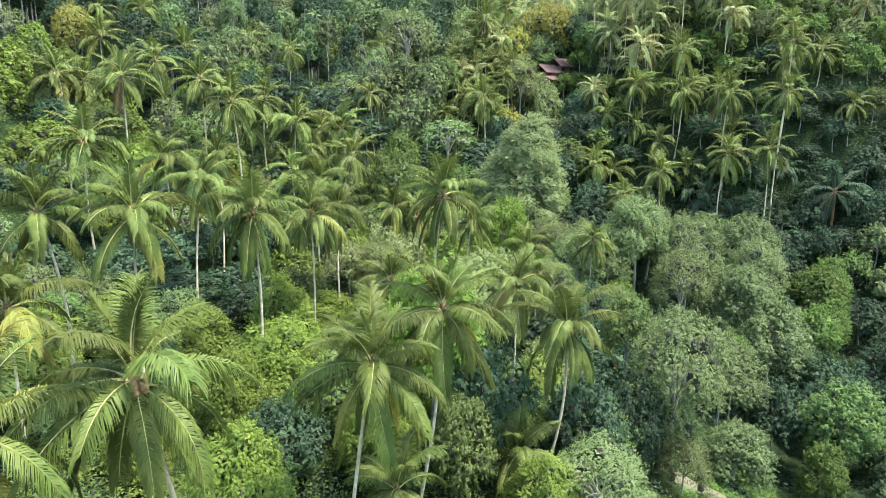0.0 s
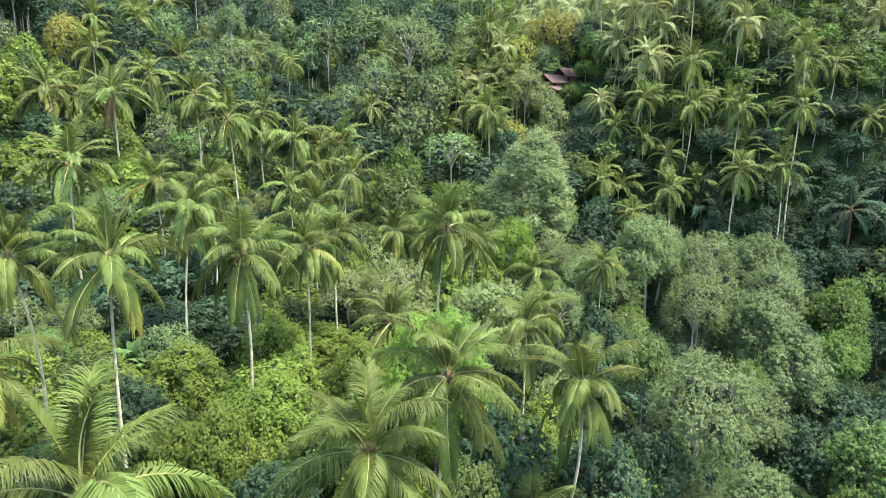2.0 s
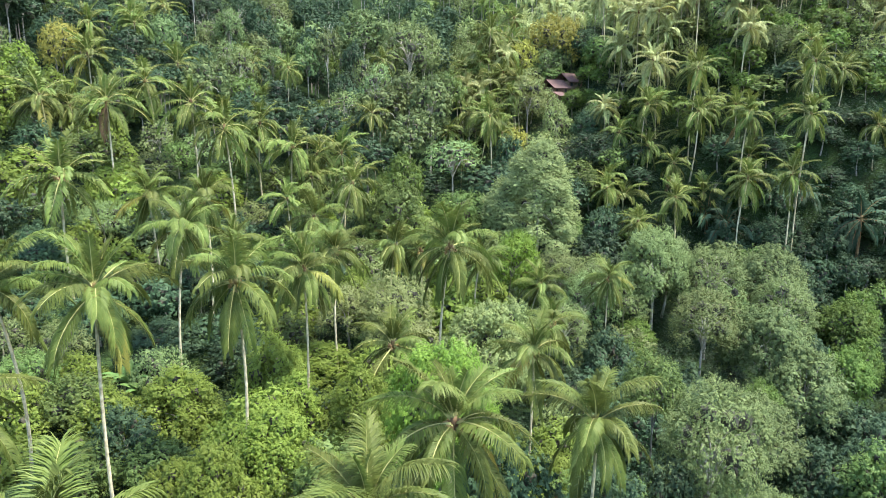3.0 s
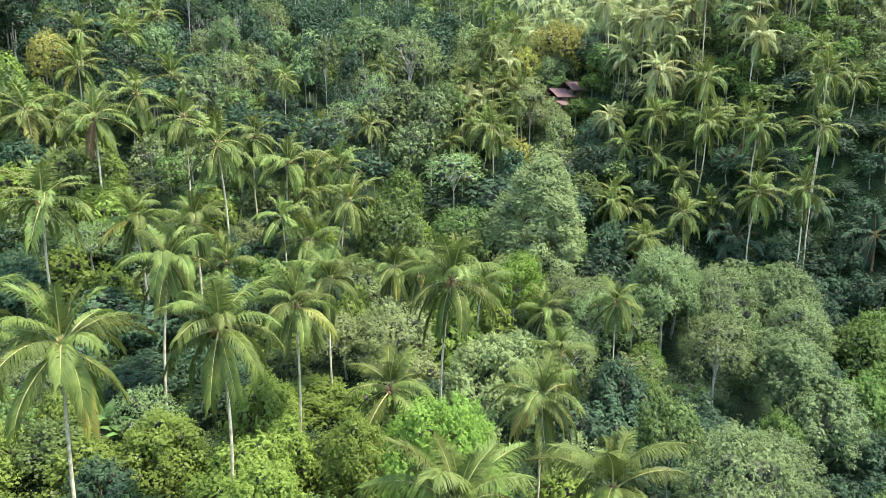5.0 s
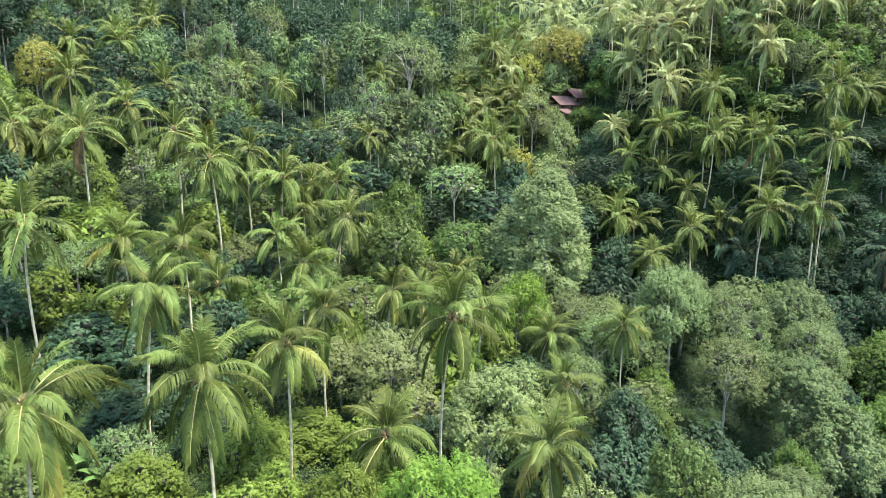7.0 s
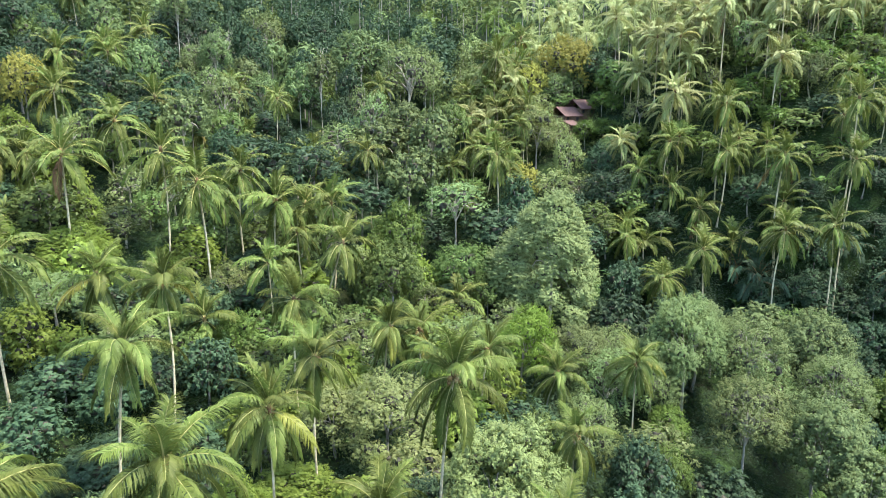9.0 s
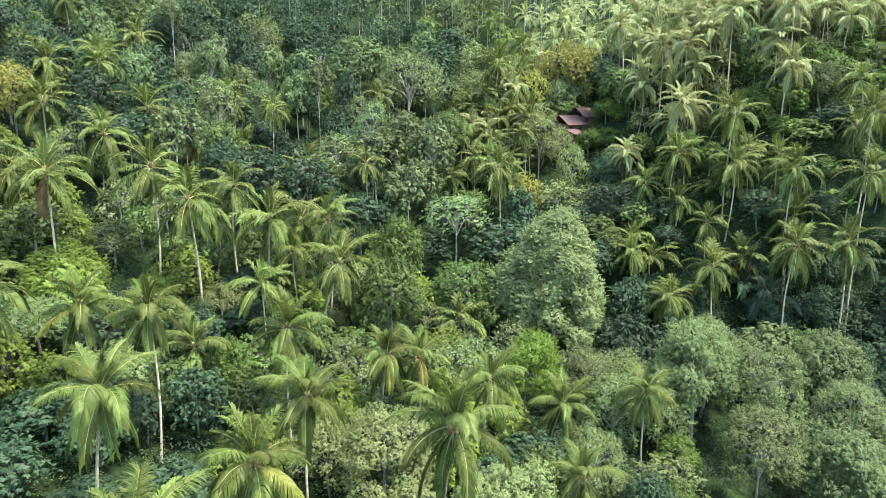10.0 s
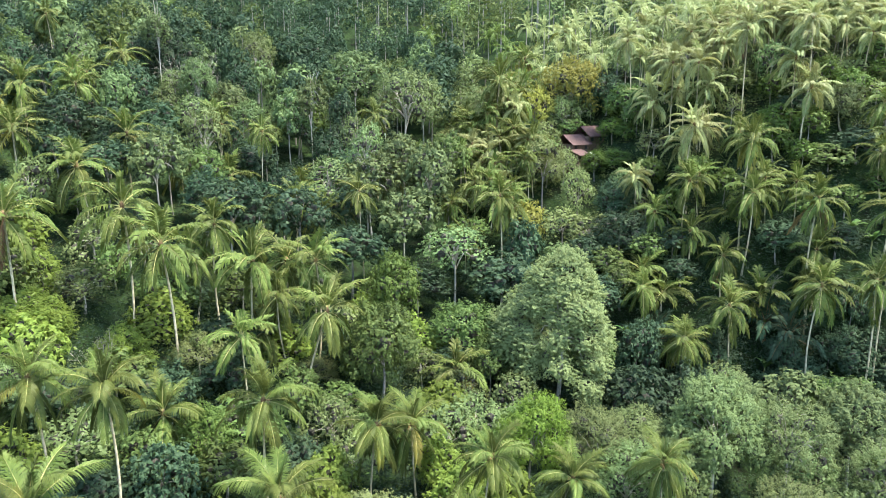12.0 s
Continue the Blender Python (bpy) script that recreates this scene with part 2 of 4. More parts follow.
def crown(seed, lobes, lobe, count, length, width, droop=0.3, flat=0.8, low=-0.45, taper=0.0, per=14, shoot=0.42, inner_share=0.2, plain=True):
    """A crown one unit in radius: billows on an uneven dome, each of many tufts of leaves, with dark balls inside that
    stand in for inner shade.
    """
    rng = np.random.default_rng(seed)
    i = np.arange(lobes) + 0.5
    z = np.clip(low + (1 - low) * i / lobes + rng.normal(size=lobes) * 0.07, low, 0.99)
    turn = i * 2.39996 + rng.normal(size=lobes) * 0.25 + seed
    s = np.sqrt(1 - z ** 2)
    d = np.stack([s * np.cos(turn), s * np.sin(turn), z], 1)
    rl = lobe * rng.uniform(0.7, 1.3, lobes)
    uneven = 1 + 0.15 * np.sin(2 * turn + seed) * s + 0.10 * np.sin(3 * turn + 2.1 * seed)
    c = d * ((1 - 0.8 * rl) * uneven * rng.uniform(0.86, 1.06, lobes))[:, None]
    if taper > 0.5:
        u = (z - low) / (1 - low)
        wide = (1 - u ** 1.5) ** 0.75 * (1 - lobe) * uneven * rng.uniform(0.86, 1.03, lobes)
        c = np.stack([wide * np.cos(turn), wide * np.sin(turn), 2.0 * u - 1.0], 1)
    else:
        c[:, :2] *= (1 - taper * np.clip(z + 0.25, 0, 1))[:, None]
        c[:, 2] *= 1 + 0.25 * taper
    # leafy shoots on the outside of the billows, none inside a neighbour
    tufts = count // per
    own = rng.choice(lobes, tufts * 4, p=rl ** 2 / (rl ** 2).sum())
    e = rows_norm(rng.normal(size=(len(own), 3)) + 0.6 * d[own] + (0, 0, 0.25))
    q = c[own] + e * (rl[own] * rng.uniform(0.78, 1.02, len(own)))[:, None]
    apart = np.linalg.norm(q[:, None] - c[None], axis=2) / rl[None]
    apart[np.arange(len(own)), own] = 9
    good = np.nonzero(apart.min(1) > 0.8)[0][:tufts]
    own, e, q = own[good], e[good], q[good]
    way = rows_norm(e + (0, 0, 0.35 - droop) + 0.25 * rng.normal(size=e.shape))
    reach = lobe * shoot * rng.uniform(0.5, 1.25, len(q))
    which = rng.integers(0, len(q), count)
    along = rng.uniform(0, 1, count) ** 0.8
    g = rows_norm(rng.normal(size=(count, 3)) + 0.5 * way[which])
    thick = reach[which] * 0.42 * (1.1 - 0.75 * along)
    p = q[which] + way[which] * (reach[which] * along)[:, None] + g * (thick * rng.uniform(0.3, 1, count))[:, None]
    n = rows_norm(0.6 * e[which] + 0.4 * g + (0, 0, 0.5) + 0.28 * rng.normal(size=(count, 3)))
    a = rng.normal(size=(count, 3)) * 0.6 + 0.7 * g + 0.5 * way[which] + (0, 0, -droop * 2)
    a = rows_norm(a - n * (a * n).sum(1)[:, None])
    outer = leaves(p, a, n, length * rng.uniform(0.6, 1.35, count), width * rng.uniform(0.8, 1.5, count), droop * 0.4, plain)
    # older, larger leaves under them, round the heart of each billow
    k = int(count * inner_share)
    own = rng.choice(lobes, k * 2, p=rl ** 2 / (rl ** 2).sum())
    e = rows_norm(rng.normal(size=(len(own), 3)) + 0.4 * d[own] + (0, 0, 0.2))
    q = c[own] + e * (rl[own] * rng.uniform(0.6, 0.84, len(own)))[:, None]
    apart = np.linalg.norm(q[:, None] - c[None], axis=2) / rl[None]
    apart[np.arange(len(own)), own] = 9
    good = np.nonzero(apart.min(1) > 0.6)[0][:k]
    e, q, k = e[good], q[good], len(good)
    n = rows_norm(e + (0, 0, 0.3) + 0.3 * rng.normal(size=(k, 3)))
    a = rng.normal(size=(k, 3)) + (0, 0, -0.4)
    a = rows_norm(a - n * (a * n).sum(1)[:, None])
    big = rng.uniform(1.7, 2.9, k)
    inner = leaves(q - a * (length * big * 0.4)[:, None], a, n, length * big, length * big * 0.62, 0.1, plain)
    # near-black balls in every other billow, so that gaps look shaded
    shade_cores = [(c[j] * 0.9 + BALL[0] * (rl[j] * 0.42), BALL[1]) for j in range(0, lobes, 2)]
    v, f = joined([outer, inner] + shade_cores)
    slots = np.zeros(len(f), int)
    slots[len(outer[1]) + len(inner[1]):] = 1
    across, high = np.percentile(np.linalg.norm(v[:, :2], axis=1), 97), np.percentile(np.abs(v[:, 2]), 98)
    v = v / (across, across, high / flat)
    return v, f, slots, c / (across, across, high / flat)


def limbs(seed, centres, trunk_part, count, radius):
    """Trunk and boughs, one unit in crown radius, standing on z = 0 and one unit high to the crown's middle."""
    rng = np.random.default_rng(seed)
    bend = rng.normal(size=2) * 0.06
    t = np.linspace(0, 1, 7)
    stem = np.stack([bend[0] * np.sin(t * 3), bend[1] * np.sin(t * 2.5), t], 1)
    parts = [tube(stem, radius * (1.15 - 0.75 * t), 7)]
    for c in centres[rng.permutation(len(centres))[:count]]:
        t0 = rng.uniform(trunk_part, 0.95)
        p0 = np.array((bend[0] * np.sin(t0 * 3), bend[1] * np.sin(t0 * 2.5), t0))
        end = np.array((c[0] * 0.9, c[1] * 0.9, 1 + c[2] * 0.55))
        s = np.linspace(0, 1, 5)[:, None]
        q = p0 + (end - p0) * s + np.array((0, 0, 0.12)) * np.sin(s * np.pi) + rng.normal(size=(5, 3)) * 0.02 * s
        parts.append(tube(q, radius * 0.5 * (1.05 - s[:, 0] * 0.85), 4))
    return joined(parts)


# Every kind: leaf material, bark, label, billows, their size, leaf length and width in metres, droop, flattening, lowest billow, taper, usual radius
KINDS = {
    "round": (M_MID, M_BARK, "mid-green broadleaf tree with a billowing rounded crown", 20, 0.36, 0.30, 0.17, 0.3, 0.85, -0.35, 0.1, 4.2),
    "feathery": (M_LIME, M_BARK, "lime-green feathery tree with fine drooping leaves", 34, 0.30, 0.23, 0.11, 0.5, 1.2, -0.6, 0.4, 3.4),
    "fresh": (M_BRIGHT, M_BARK, "vivid fresh-green broadleaf tree with a dense crown", 26, 0.32, 0.32, 0.17, 0.35, 0.8, -0.35, 0.1, 4.5),
    "lush": (M_LUSH, M_BARK, "bright green broadleaf tree with a full leafy crown", 22, 0.35, 0.32, 0.18, 0.35, 0.9, -0.35, 0.15, 4.2),
    "grey": (M_GREY, M_PALEBARK, "grey-green broadleaf tree with silvery large leaves", 20, 0.34, 0.38, 0.24, 0.2, 0.9, -0.35, 0.15, 5.0),
    "dark": (M_DARK, M_BARK, "dense dark-green broadleaf tree", 20, 0.36, 0.32, 0.18, 0.3, 1.0, -0.4, 0.1, 4.2),
    "olive": (M_OLIVE, M_PALEBARK, "olive-green open tree with pale bare boughs", 26, 0.30, 0.28, 0.14, 0.2, 0.85, -0.35, 0.2, 5.5),
    "pale": (M_PALE, M_BARK, "pale grey-green flowering tree with a broad domed crown", 30, 0.27, 0.28, 0.17, 0.2, 0.75, -0.3, 0.1, 5.5),
    "yellow": (M_YELLOW, M_BARK, "yellow-orange leaved tree with a rounded crown", 22, 0.34, 0.32, 0.18, 0.3, 0.85, -0.35, 0.1, 5.0),
    "dome": (M_DOME, M_PALEBARK, "tall dense grey-green tree with a tapering domed crown", 110, 0.20, 0.27, 0.17, 0.25, 1.2, -0.8, 0.62, 9.0),
}
FINE, COARSE, FARAWAY, MEDIUM, GREAT, FILLING = 0, 1, 2, 3, 4, 5
# leaves and their growth at each level of detail
COUNTS = ((11500, 0.60), (2000, 1.25), (1600, 1.25), (8000, 0.63), (27000, 0.58), (3800, 0.90))
FINE_LEAVED = ("feathery", "pale", "fresh", "olive", "grey")
SHOOTS = {"feathery": 0.32, "dome": 0.30}
CROWNS = {}
TRUNKS = {}
for number, (kind, (leaf, bark, label, lobes, lobe, ll, lw, droop, flat, low, taper, usual)) in enumerate(KINDS.items()):
    for level, (count, grow) in enumerate(COUNTS):
        for variant in range(3):
            seed = 100 * number + variant
            more = level == GREAT and kind != "dome"
            count = 84000 if kind == "dome" and level == GREAT else count
            if level in (FINE, GREAT) and kind in FINE_LEAVED:
                dense, small = (int(count * 1.7), grow * 0.75) if kind == "feathery" else (int(count * 1.6), grow * 0.79)
            else:
                dense, small = (int(count * 0.7), grow * 1.12) if kind == "dark" and level == FINE else (count, grow)
            v, f, slots, centres = crown(seed, int(lobes * 1.6) if more else lobes, lobe * 0.8 if more else lobe, dense, ll * small / usual, lw * small / usual, droop, flat, low, taper, 12 if level in (COARSE, FARAWAY) else 20, SHOOTS.get(kind, 0.42), 0.3 if kind in ("feathery", "dome") else 0.2)
            CROWNS[kind, level, variant] = (v[:3 * int((slots == 0).sum())], f[slots == 0]) if level == FARAWAY else mesh_np(kind + "_crown", v, f, [leaf, M_GAPSHADE], slots)
            if level == COARSE:
                vb, fb = limbs(seed, centres, 0.68, 14 if bark == M_PALEBARK else 6, 0.036)
                TRUNKS[kind, variant] = mesh_np(kind + "_trunk", vb, fb, [bark], smooth=True)

TREE_NAMES = {"round": "broadleaf_tree", "feathery": "feathery_tree", "fresh": "fresh_green_tree", "grey": "grey_leaved_tree", "lush": "leafy_green_tree",
              "dark": "dark_green_tree", "olive": "olive_green_tree", "pale": "flowering_tree", "dome": "domed_tree", "yellow": "yellow_leaved_tree"}
STANDING, CANOPY = [], []


def tree(kind, x, y, top, radius, level=FINE, depth=0.0, group=""):
    """A broadleaf tree whose crown reaches up to the height top; depth: the crown's own height."""
    rng = np.random.default_rng(abs(int(x * 131 + y * 17)) + 7)
    z0 = float(ground_z(x, y)) - 0.15
    flat = KINDS[kind][8]
    share = 0.62 if kind == "feathery" else 0.5 if y < 165 else 0.42
    half = max(1.2, (top - z0) * share) if not depth else depth / 2
    if kind != "dome" and (not depth or y > 150):
        most = 1.1 if radius > 8 else 1.0 if kind in ("grey", "olive") and y < 165 else 1.25
        half = max(min(half, radius * most), radius * 0.62)
    middle = max(top - half * 0.97, z0 + half * 0.55)
    variant = int(rng.integers(0, 3))
    root = tagged(new(TREE_NAMES[kind]), KINDS[kind][2], "tree", group)
    root.matrix_basis = pose(x, y, z0, 0, 0, float(rng.uniform(0, 360)))
    bole = new("trunk", TRUNKS[kind, variant])
    bole.parent = root
    bole.scale = (radius, radius, middle - z0)
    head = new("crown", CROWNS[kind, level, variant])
    head.parent = root
    head.location = (0, 0, middle - z0)
    head.scale = (radius * rng.uniform(0.88, 1.18), radius * rng.uniform(0.88, 1.18), half / flat * rng.uniform(0.92, 1.03))
    head.rotation_euler = (rng.normal() * 0.10, rng.normal() * 0.10, 0)
    STANDING.append((x, y, radius))
    if not group:
        CANOPY.append((x, y, top - z0))
    return root


# ---- coconut palms ----
def frond(seed, length, rise, sag, pairs, wide, leaflet, fine=True, hang=0.9):
    """One feather leaf from the origin along +x: a ribbed stalk and hanging leaflets on both sides."""
    rng = np.random.default_rng(seed)
    s = np.linspace(0, 1, 15)
    ang = radians(rise) - radians(sag) * s ** 1.25
    step = length / 14
    path = np.zeros((15, 3))
    path[1:, 0] = np.cumsum(np.cos(ang[:-1])) * step
    path[1:, 2] = np.cumsum(np.sin(ang[:-1])) * step
    sway = rng.normal() * 0.6
    path[:, 1] = sway * s ** 2
    keep = slice(None) if fine else slice(None, None, 2) if pairs > 15 else slice(None, None, 7)
    vr, fr = tube(path[keep], (0.065 * (1.15 - s[keep]) + 0.05 * np.exp(-s[keep] / 0.07)) * (1 if fine else 1.1), 3)
    at = np.repeat(np.linspace(0.16, 0.995, pairs), 2)
    hand = np.tile((-1.0, 1.0), pairs)
    at = np.clip(at + rng.normal(size=len(at)) * 0.006, 0.14, 1)
    p = np.stack([np.interp(at, s, path[:, k]) for k in range(3)], 1)
    a = np.interp(at, s, ang)
    tangent = np.stack([np.cos(a), 0 * a, np.sin(a)], 1)
    normal = np.stack([-np.sin(a), 0 * a, np.cos(a)], 1)
    side = np.stack([0 * a, hand, 0 * a], 1)
    long = leaflet * np.minimum(1, 0.45 + (at - 0.14) * 3.2) * (1 - 0.62 * np.clip(at - 0.45, 0, 1) ** 1.3) * rng.uniform(0.85, 1.12, len(at))
    lean = radians(20) + radians(38) * at
    d0 = rows_norm(side * np.cos(lean)[:, None] + tangent * np.sin(lean)[:, None] + normal * 0.30 + 0.11 * rng.normal(size=p.shape))
    fall = (hang * rng.uniform(0.8, 1.1, len(at)))[:, None]
    d1 = rows_norm(d0 + np.array((0, 0, -1.0)) * fall)
    d2 = rows_norm(d1 + np.array((0, 0, -1.0)) * fall * 0.8)
    w = wide * rng.uniform(0.75, 1.2, len(at))[:, None]
    edge = rows_norm(tangent - d0 * (tangent * d0).sum(1)[:, None]) * w * 0.5
    L = long[:, None]
    m1 = p + d0 * L * (0.30 if fine else 0.45)
    if fine:
        m2 = m1 + d1 * L * 0.37
        tip = m2 + d2 * L * 0.36
        v = np.stack([p - edge * 0.6, p + edge * 0.6, m1 - edge, m1 + edge, m2 - edge * 0.7, m2 + edge * 0.7, tip], 1).reshape(-1, 3)
        k = np.arange(len(p))[:, None] * 7
        f = np.concatenate([k + (0, 1, 3), k + (0, 3, 2), k + (2, 3, 5), k + (2, 5, 4), k + (4, 5, 6)], 1).reshape(-1, 3)
    else:
        tip = m1 + d1 * L * 0.6
        v = np.stack([p, m1 - edge, m1 + edge, tip], 1).reshape(-1, 3)
        k = np.arange(len(p))[:, None] * 4
        f = np.concatenate([k + (0, 2, 1), k + (1, 2, 3)], 1).reshape(-1, 3)
    va, fa = joined([(vr, fr), (v, f)])
    return va, fa, np.r_[np.ones(len(fr), int), np.zeros(len(f), int)]


# rise of the stalk and bend of the leaf, from the spear down to the oldest
AGES = ((84, 20), (71, 38), (58, 56), (44, 72), (29, 80), (11, 76), (-10, 64), (-32, 46), (-56, 26))
FRONDS, HEADS = {}, {}
for age, (rise, sag) in enumerate(AGES):
    for variant in range(2):
        for level, (pairs, wide, fine) in enumerate(((90, 0.072, True), (30, 0.22, False), (11, 0.36, False), (120, 0.062, True))):
            length = (3.8 if age == 0 else 4.9 if age == 1 else 5.75) * (1 - 0.06 * variant)
            v, f, slots = frond(age * 10 + variant, length, rise + 6 * variant, sag + 8 * variant, pairs, wide, 0.7 if not age else 1.58 if fine else 1.5, fine, (0.3, 0.5, 0.78, 1.0, 1.15, 1.28, 1.35, 1.4, 1.4)[age])
            HEADS[age, level, variant] = (v, f, slots)
            if level != FARAWAY:
                FRONDS[age, level, variant, "green"] = mesh_np("frond", v, f, [M_FROND, M_RIB], slots)
                FRONDS[age, level, variant, "yellow"] = mesh_np("yellow_frond", v, f, [M_OLDFROND, M_RIB], slots)
                FRONDS[age, level, variant, "dead"] = mesh_np("dead_frond", v, f, [M_DEADFROND, M_DEADFROND], slots)
                FRONDS[age, level, variant, "pale"] = mesh_np("pale_frond", v, f, [M_HAZEFROND, M_RIB], slots)
                FRONDS[age, level, variant, "sugar"] = mesh_np("dark_frond", v, f, [M_SUGAR, M_DEADFROND], slots)


def crown_plan(rng, count, droop_more=0.0):
    """Azimuth, age and extra tilt of each leaf of a palm."""
    plan = []
    turn = rng.uniform(0, 360)
    for i in range(count):
        part = (i + 0.5) / count
        age = min(8, int(9 * part ** (0.9 - droop_more) + rng.uniform(-0.3, 0.3)))
        plan.append((turn + i * 137.5 + rng.normal() * 15, max(0, age), rng.normal() * 8))
    return plan


def palm_head(seed, count, level, old=9):
    """All the leaves of a farther palm in one mesh."""
    rng = np.random.default_rng(seed)
    parts, slots = [], []
    for az, age, tilt in crown_plan(rng, count):
        age = min(age, old)
        v, f, sl = HEADS[age, level, int(rng.integers(0, 2))]
        k = rng.uniform(0.82, 1.12)
        m = np.array(pose(0, 0, -0.05 * age, 0, tilt, az))
        parts.append((k * v @ m[:3, :3].T + m[:3, 3], f))
        slots.append(sl)
    v, f = joined(parts)
    return v, f, np.concatenate(slots)


def lump(name, size, material, seed, squeeze=1.0):
    """A rounded, slightly uneven body."""
    rng = np.random.default_rng(seed)
    bm = bmesh.new()
    bmesh.ops.create_icosphere(bm, subdivisions=2, radius=1)
    for v in bm.verts:
        v.co *= 1 + 0.06 * rng.normal()
        v.co = Vector((v.co.x * size, v.co.y * size, v.co.z * size * squeeze))
    me = bpy.data.meshes.new(name)
    bm.to_mesh(me)
    bm.free()
    me.materials.append(material)
    return me


COCONUTS = [lump("coconut", 0.17, M_NUT, k, 1.25) for k in range(3)]
HEART = lump("leaf_base", 0.30, M_DEADFROND, 5, 1.9)


PALM_HEADS = {}
for variant in range(5):
    v, f, slots = palm_head(variant, 20, COARSE)
    PALM_HEADS[COARSE, variant] = mesh_np("palm_crown", v, f, [M_FROND, M_RIB], slots)
    PALM_HEADS[MEDIUM, variant] = mesh_np("pale_palm_crown", v, f, [M_HAZEFROND, M_RIB], slots)
    PALM_HEADS[FARAWAY, variant] = palm_head(40 + variant, 13, FARAWAY, 7)[:2]


def palm(x, y, top, lean=(0.0, 0.0), size=1.0, level=FINE, look_of="green", leaves_count=22, nuts=True, group="coconut palms of the valley", label=""):
    """A coconut palm whose leaves spring from (x, y, top), its foot set off by lean."""
    rng = np.random.default_rng(abs(int(x * 977 + y * 31)) + 3)
    if level == COARSE and look_of == "green" and leaves_count:
        size *= 1.22 if x < 20 else 1.08
    fx, fy = x - lean[0], y - lean[1]
    z0 = float(ground_z(fx, fy)) - 0.2
    tall = max(top - z0, 1.2)
    sort = {"green": "coconut palm with a grey trunk and arching green leaves", "yellow": "coconut palm with yellowing arching leaves",
            "sugar": "dark sugar palm with stiff feathery leaves"}[look_of]
    if tall < 4:
        sort = "young stemless palm with upright green leaves among shrubs"
    root = tagged(new("sugar_palm" if look_of == "sugar" else "coconut_palm"), label or sort, "palm", group)
    root.location = (fx, fy, z0)
    t = np.linspace(0, 1, 12)
    bow = rng.normal(size=2) * 0.03 * tall
    path = np.stack([lean[0] * t ** 1.4 + bow[0] * np.sin(t * np.pi), lean[1] * t ** 1.4 + bow[1] * np.sin(t * np.pi), tall * t], 1)
    thick = (0.14 if look_of != "sugar" else 0.24) * size
    radii = thick * (1.05 - 0.28 * t + 0.55 * np.exp(-t * tall / 0.6))
    v, f = tube(path, radii, 8)
    stem = new("trunk", mesh_np("palm_trunk", v, f, [M_PALMBARK if look_of != "sugar" else M_DEADFROND], smooth=True))
    stem.parent = root
    if not leaves_count:
        # ridge palms take the copy with haze and sunlight in its colour
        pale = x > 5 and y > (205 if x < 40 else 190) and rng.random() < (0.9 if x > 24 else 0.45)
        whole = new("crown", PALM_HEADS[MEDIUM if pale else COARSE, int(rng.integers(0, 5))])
        whole.parent = root
        whole.matrix_basis = pose(lean[0], lean[1], tall, 0, 0, float(rng.uniform(0, 360))) @ Matrix.Diagonal((size, size, size, 1))
    leaves_count = min(leaves_count, 23) if level == COARSE else leaves_count
    for az, age, tilt in crown_plan(rng, leaves_count, -0.25 if look_of == "sugar" else 0.0):
        if tall < 4:
            age = min(age, 4)
        # same lightened leaflets on the far right, in place of haze
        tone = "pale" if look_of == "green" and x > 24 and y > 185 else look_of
        if look_of == "green" and age >= 5 and rng.random() < (0.08 if y < 125 else 0.05):
            tone = "yellow"
        if look_of == "green" and age == 8 and y > 125 and rng.random() < 0.04:
            tone = "dead"
        if look_of == "yellow" and rng.random() < 0.5:
            tone = "green"
        one = new("frond", FRONDS[age, level, int(rng.integers(0, 2)), tone])
        one.parent = root
        k = size * rng.uniform(0.82, 1.12)
        one.matrix_basis = pose(lean[0], lean[1], tall - 0.05 * age * size, 0, tilt, az) @ Matrix.Diagonal((k, k, k, 1))
    if tall > 4:
        heart = new("leaf_base", HEART)
        heart.parent = root
        heart.matrix_basis = pose(lean[0], lean[1], tall - 0.1) @ Matrix.Diagonal((size, size, size, 1))
    if nuts and tall > 8 and look_of != "sugar" and y < 125:
        for i in range(12):
            a, out = rng.uniform(0, 6.28), rng.uniform(0.36, 0.62) * size
            nut = new("coconut", COCONUTS[i % 3])
            nut.parent = root
            nut.matrix_basis = pose(lean[0] + out * math.cos(a), lean[1] + out * math.sin(a), tall - rng.uniform(0.1, 0.75) * size, 0, 0, math.degrees(a)) @ Matrix.Diagonal((size, size, size, 1))
    STANDING.append((x, y, 3.0 if look_of == "sugar" else 0.4))
    return root


# palms of the near plantation: x, y, height of the leaf bases, foot's offset, size
for x, y, top, lx, ly, size in (
    (-13.9, 29.0, 18.0, -2.0, 0.0, 1.0), (-4.2, 38.1, 15.1, 2.0, 0.0, 0.95), (0.0, 45.6, 16.2, 2.2, 0.0, 0.95), (-35.2, 59.1, 20.8, -0.8, 0.0, 1.0),
    (-25.8, 56.5, 21.2, 0.2, 0.0, 1.0), (-17.9, 63.8, 20.1, 0.5, 0.0, 1.0), (-29.3, 83.2, 21.0, 1.5, 0.0, 1.0), (-15.0, 77.0, 17.8, 0.4, 0.0, 0.9),
    (-14.2, 92.0, 16.5, 0.0, 0.0, 0.95), (0.0, 80.0, 19.6, 0.5, 0.0, 1.05),
):
    palm(x, y, top, (lx, ly), size, MEDIUM if y < 60 else FINE, leaves_count=26)
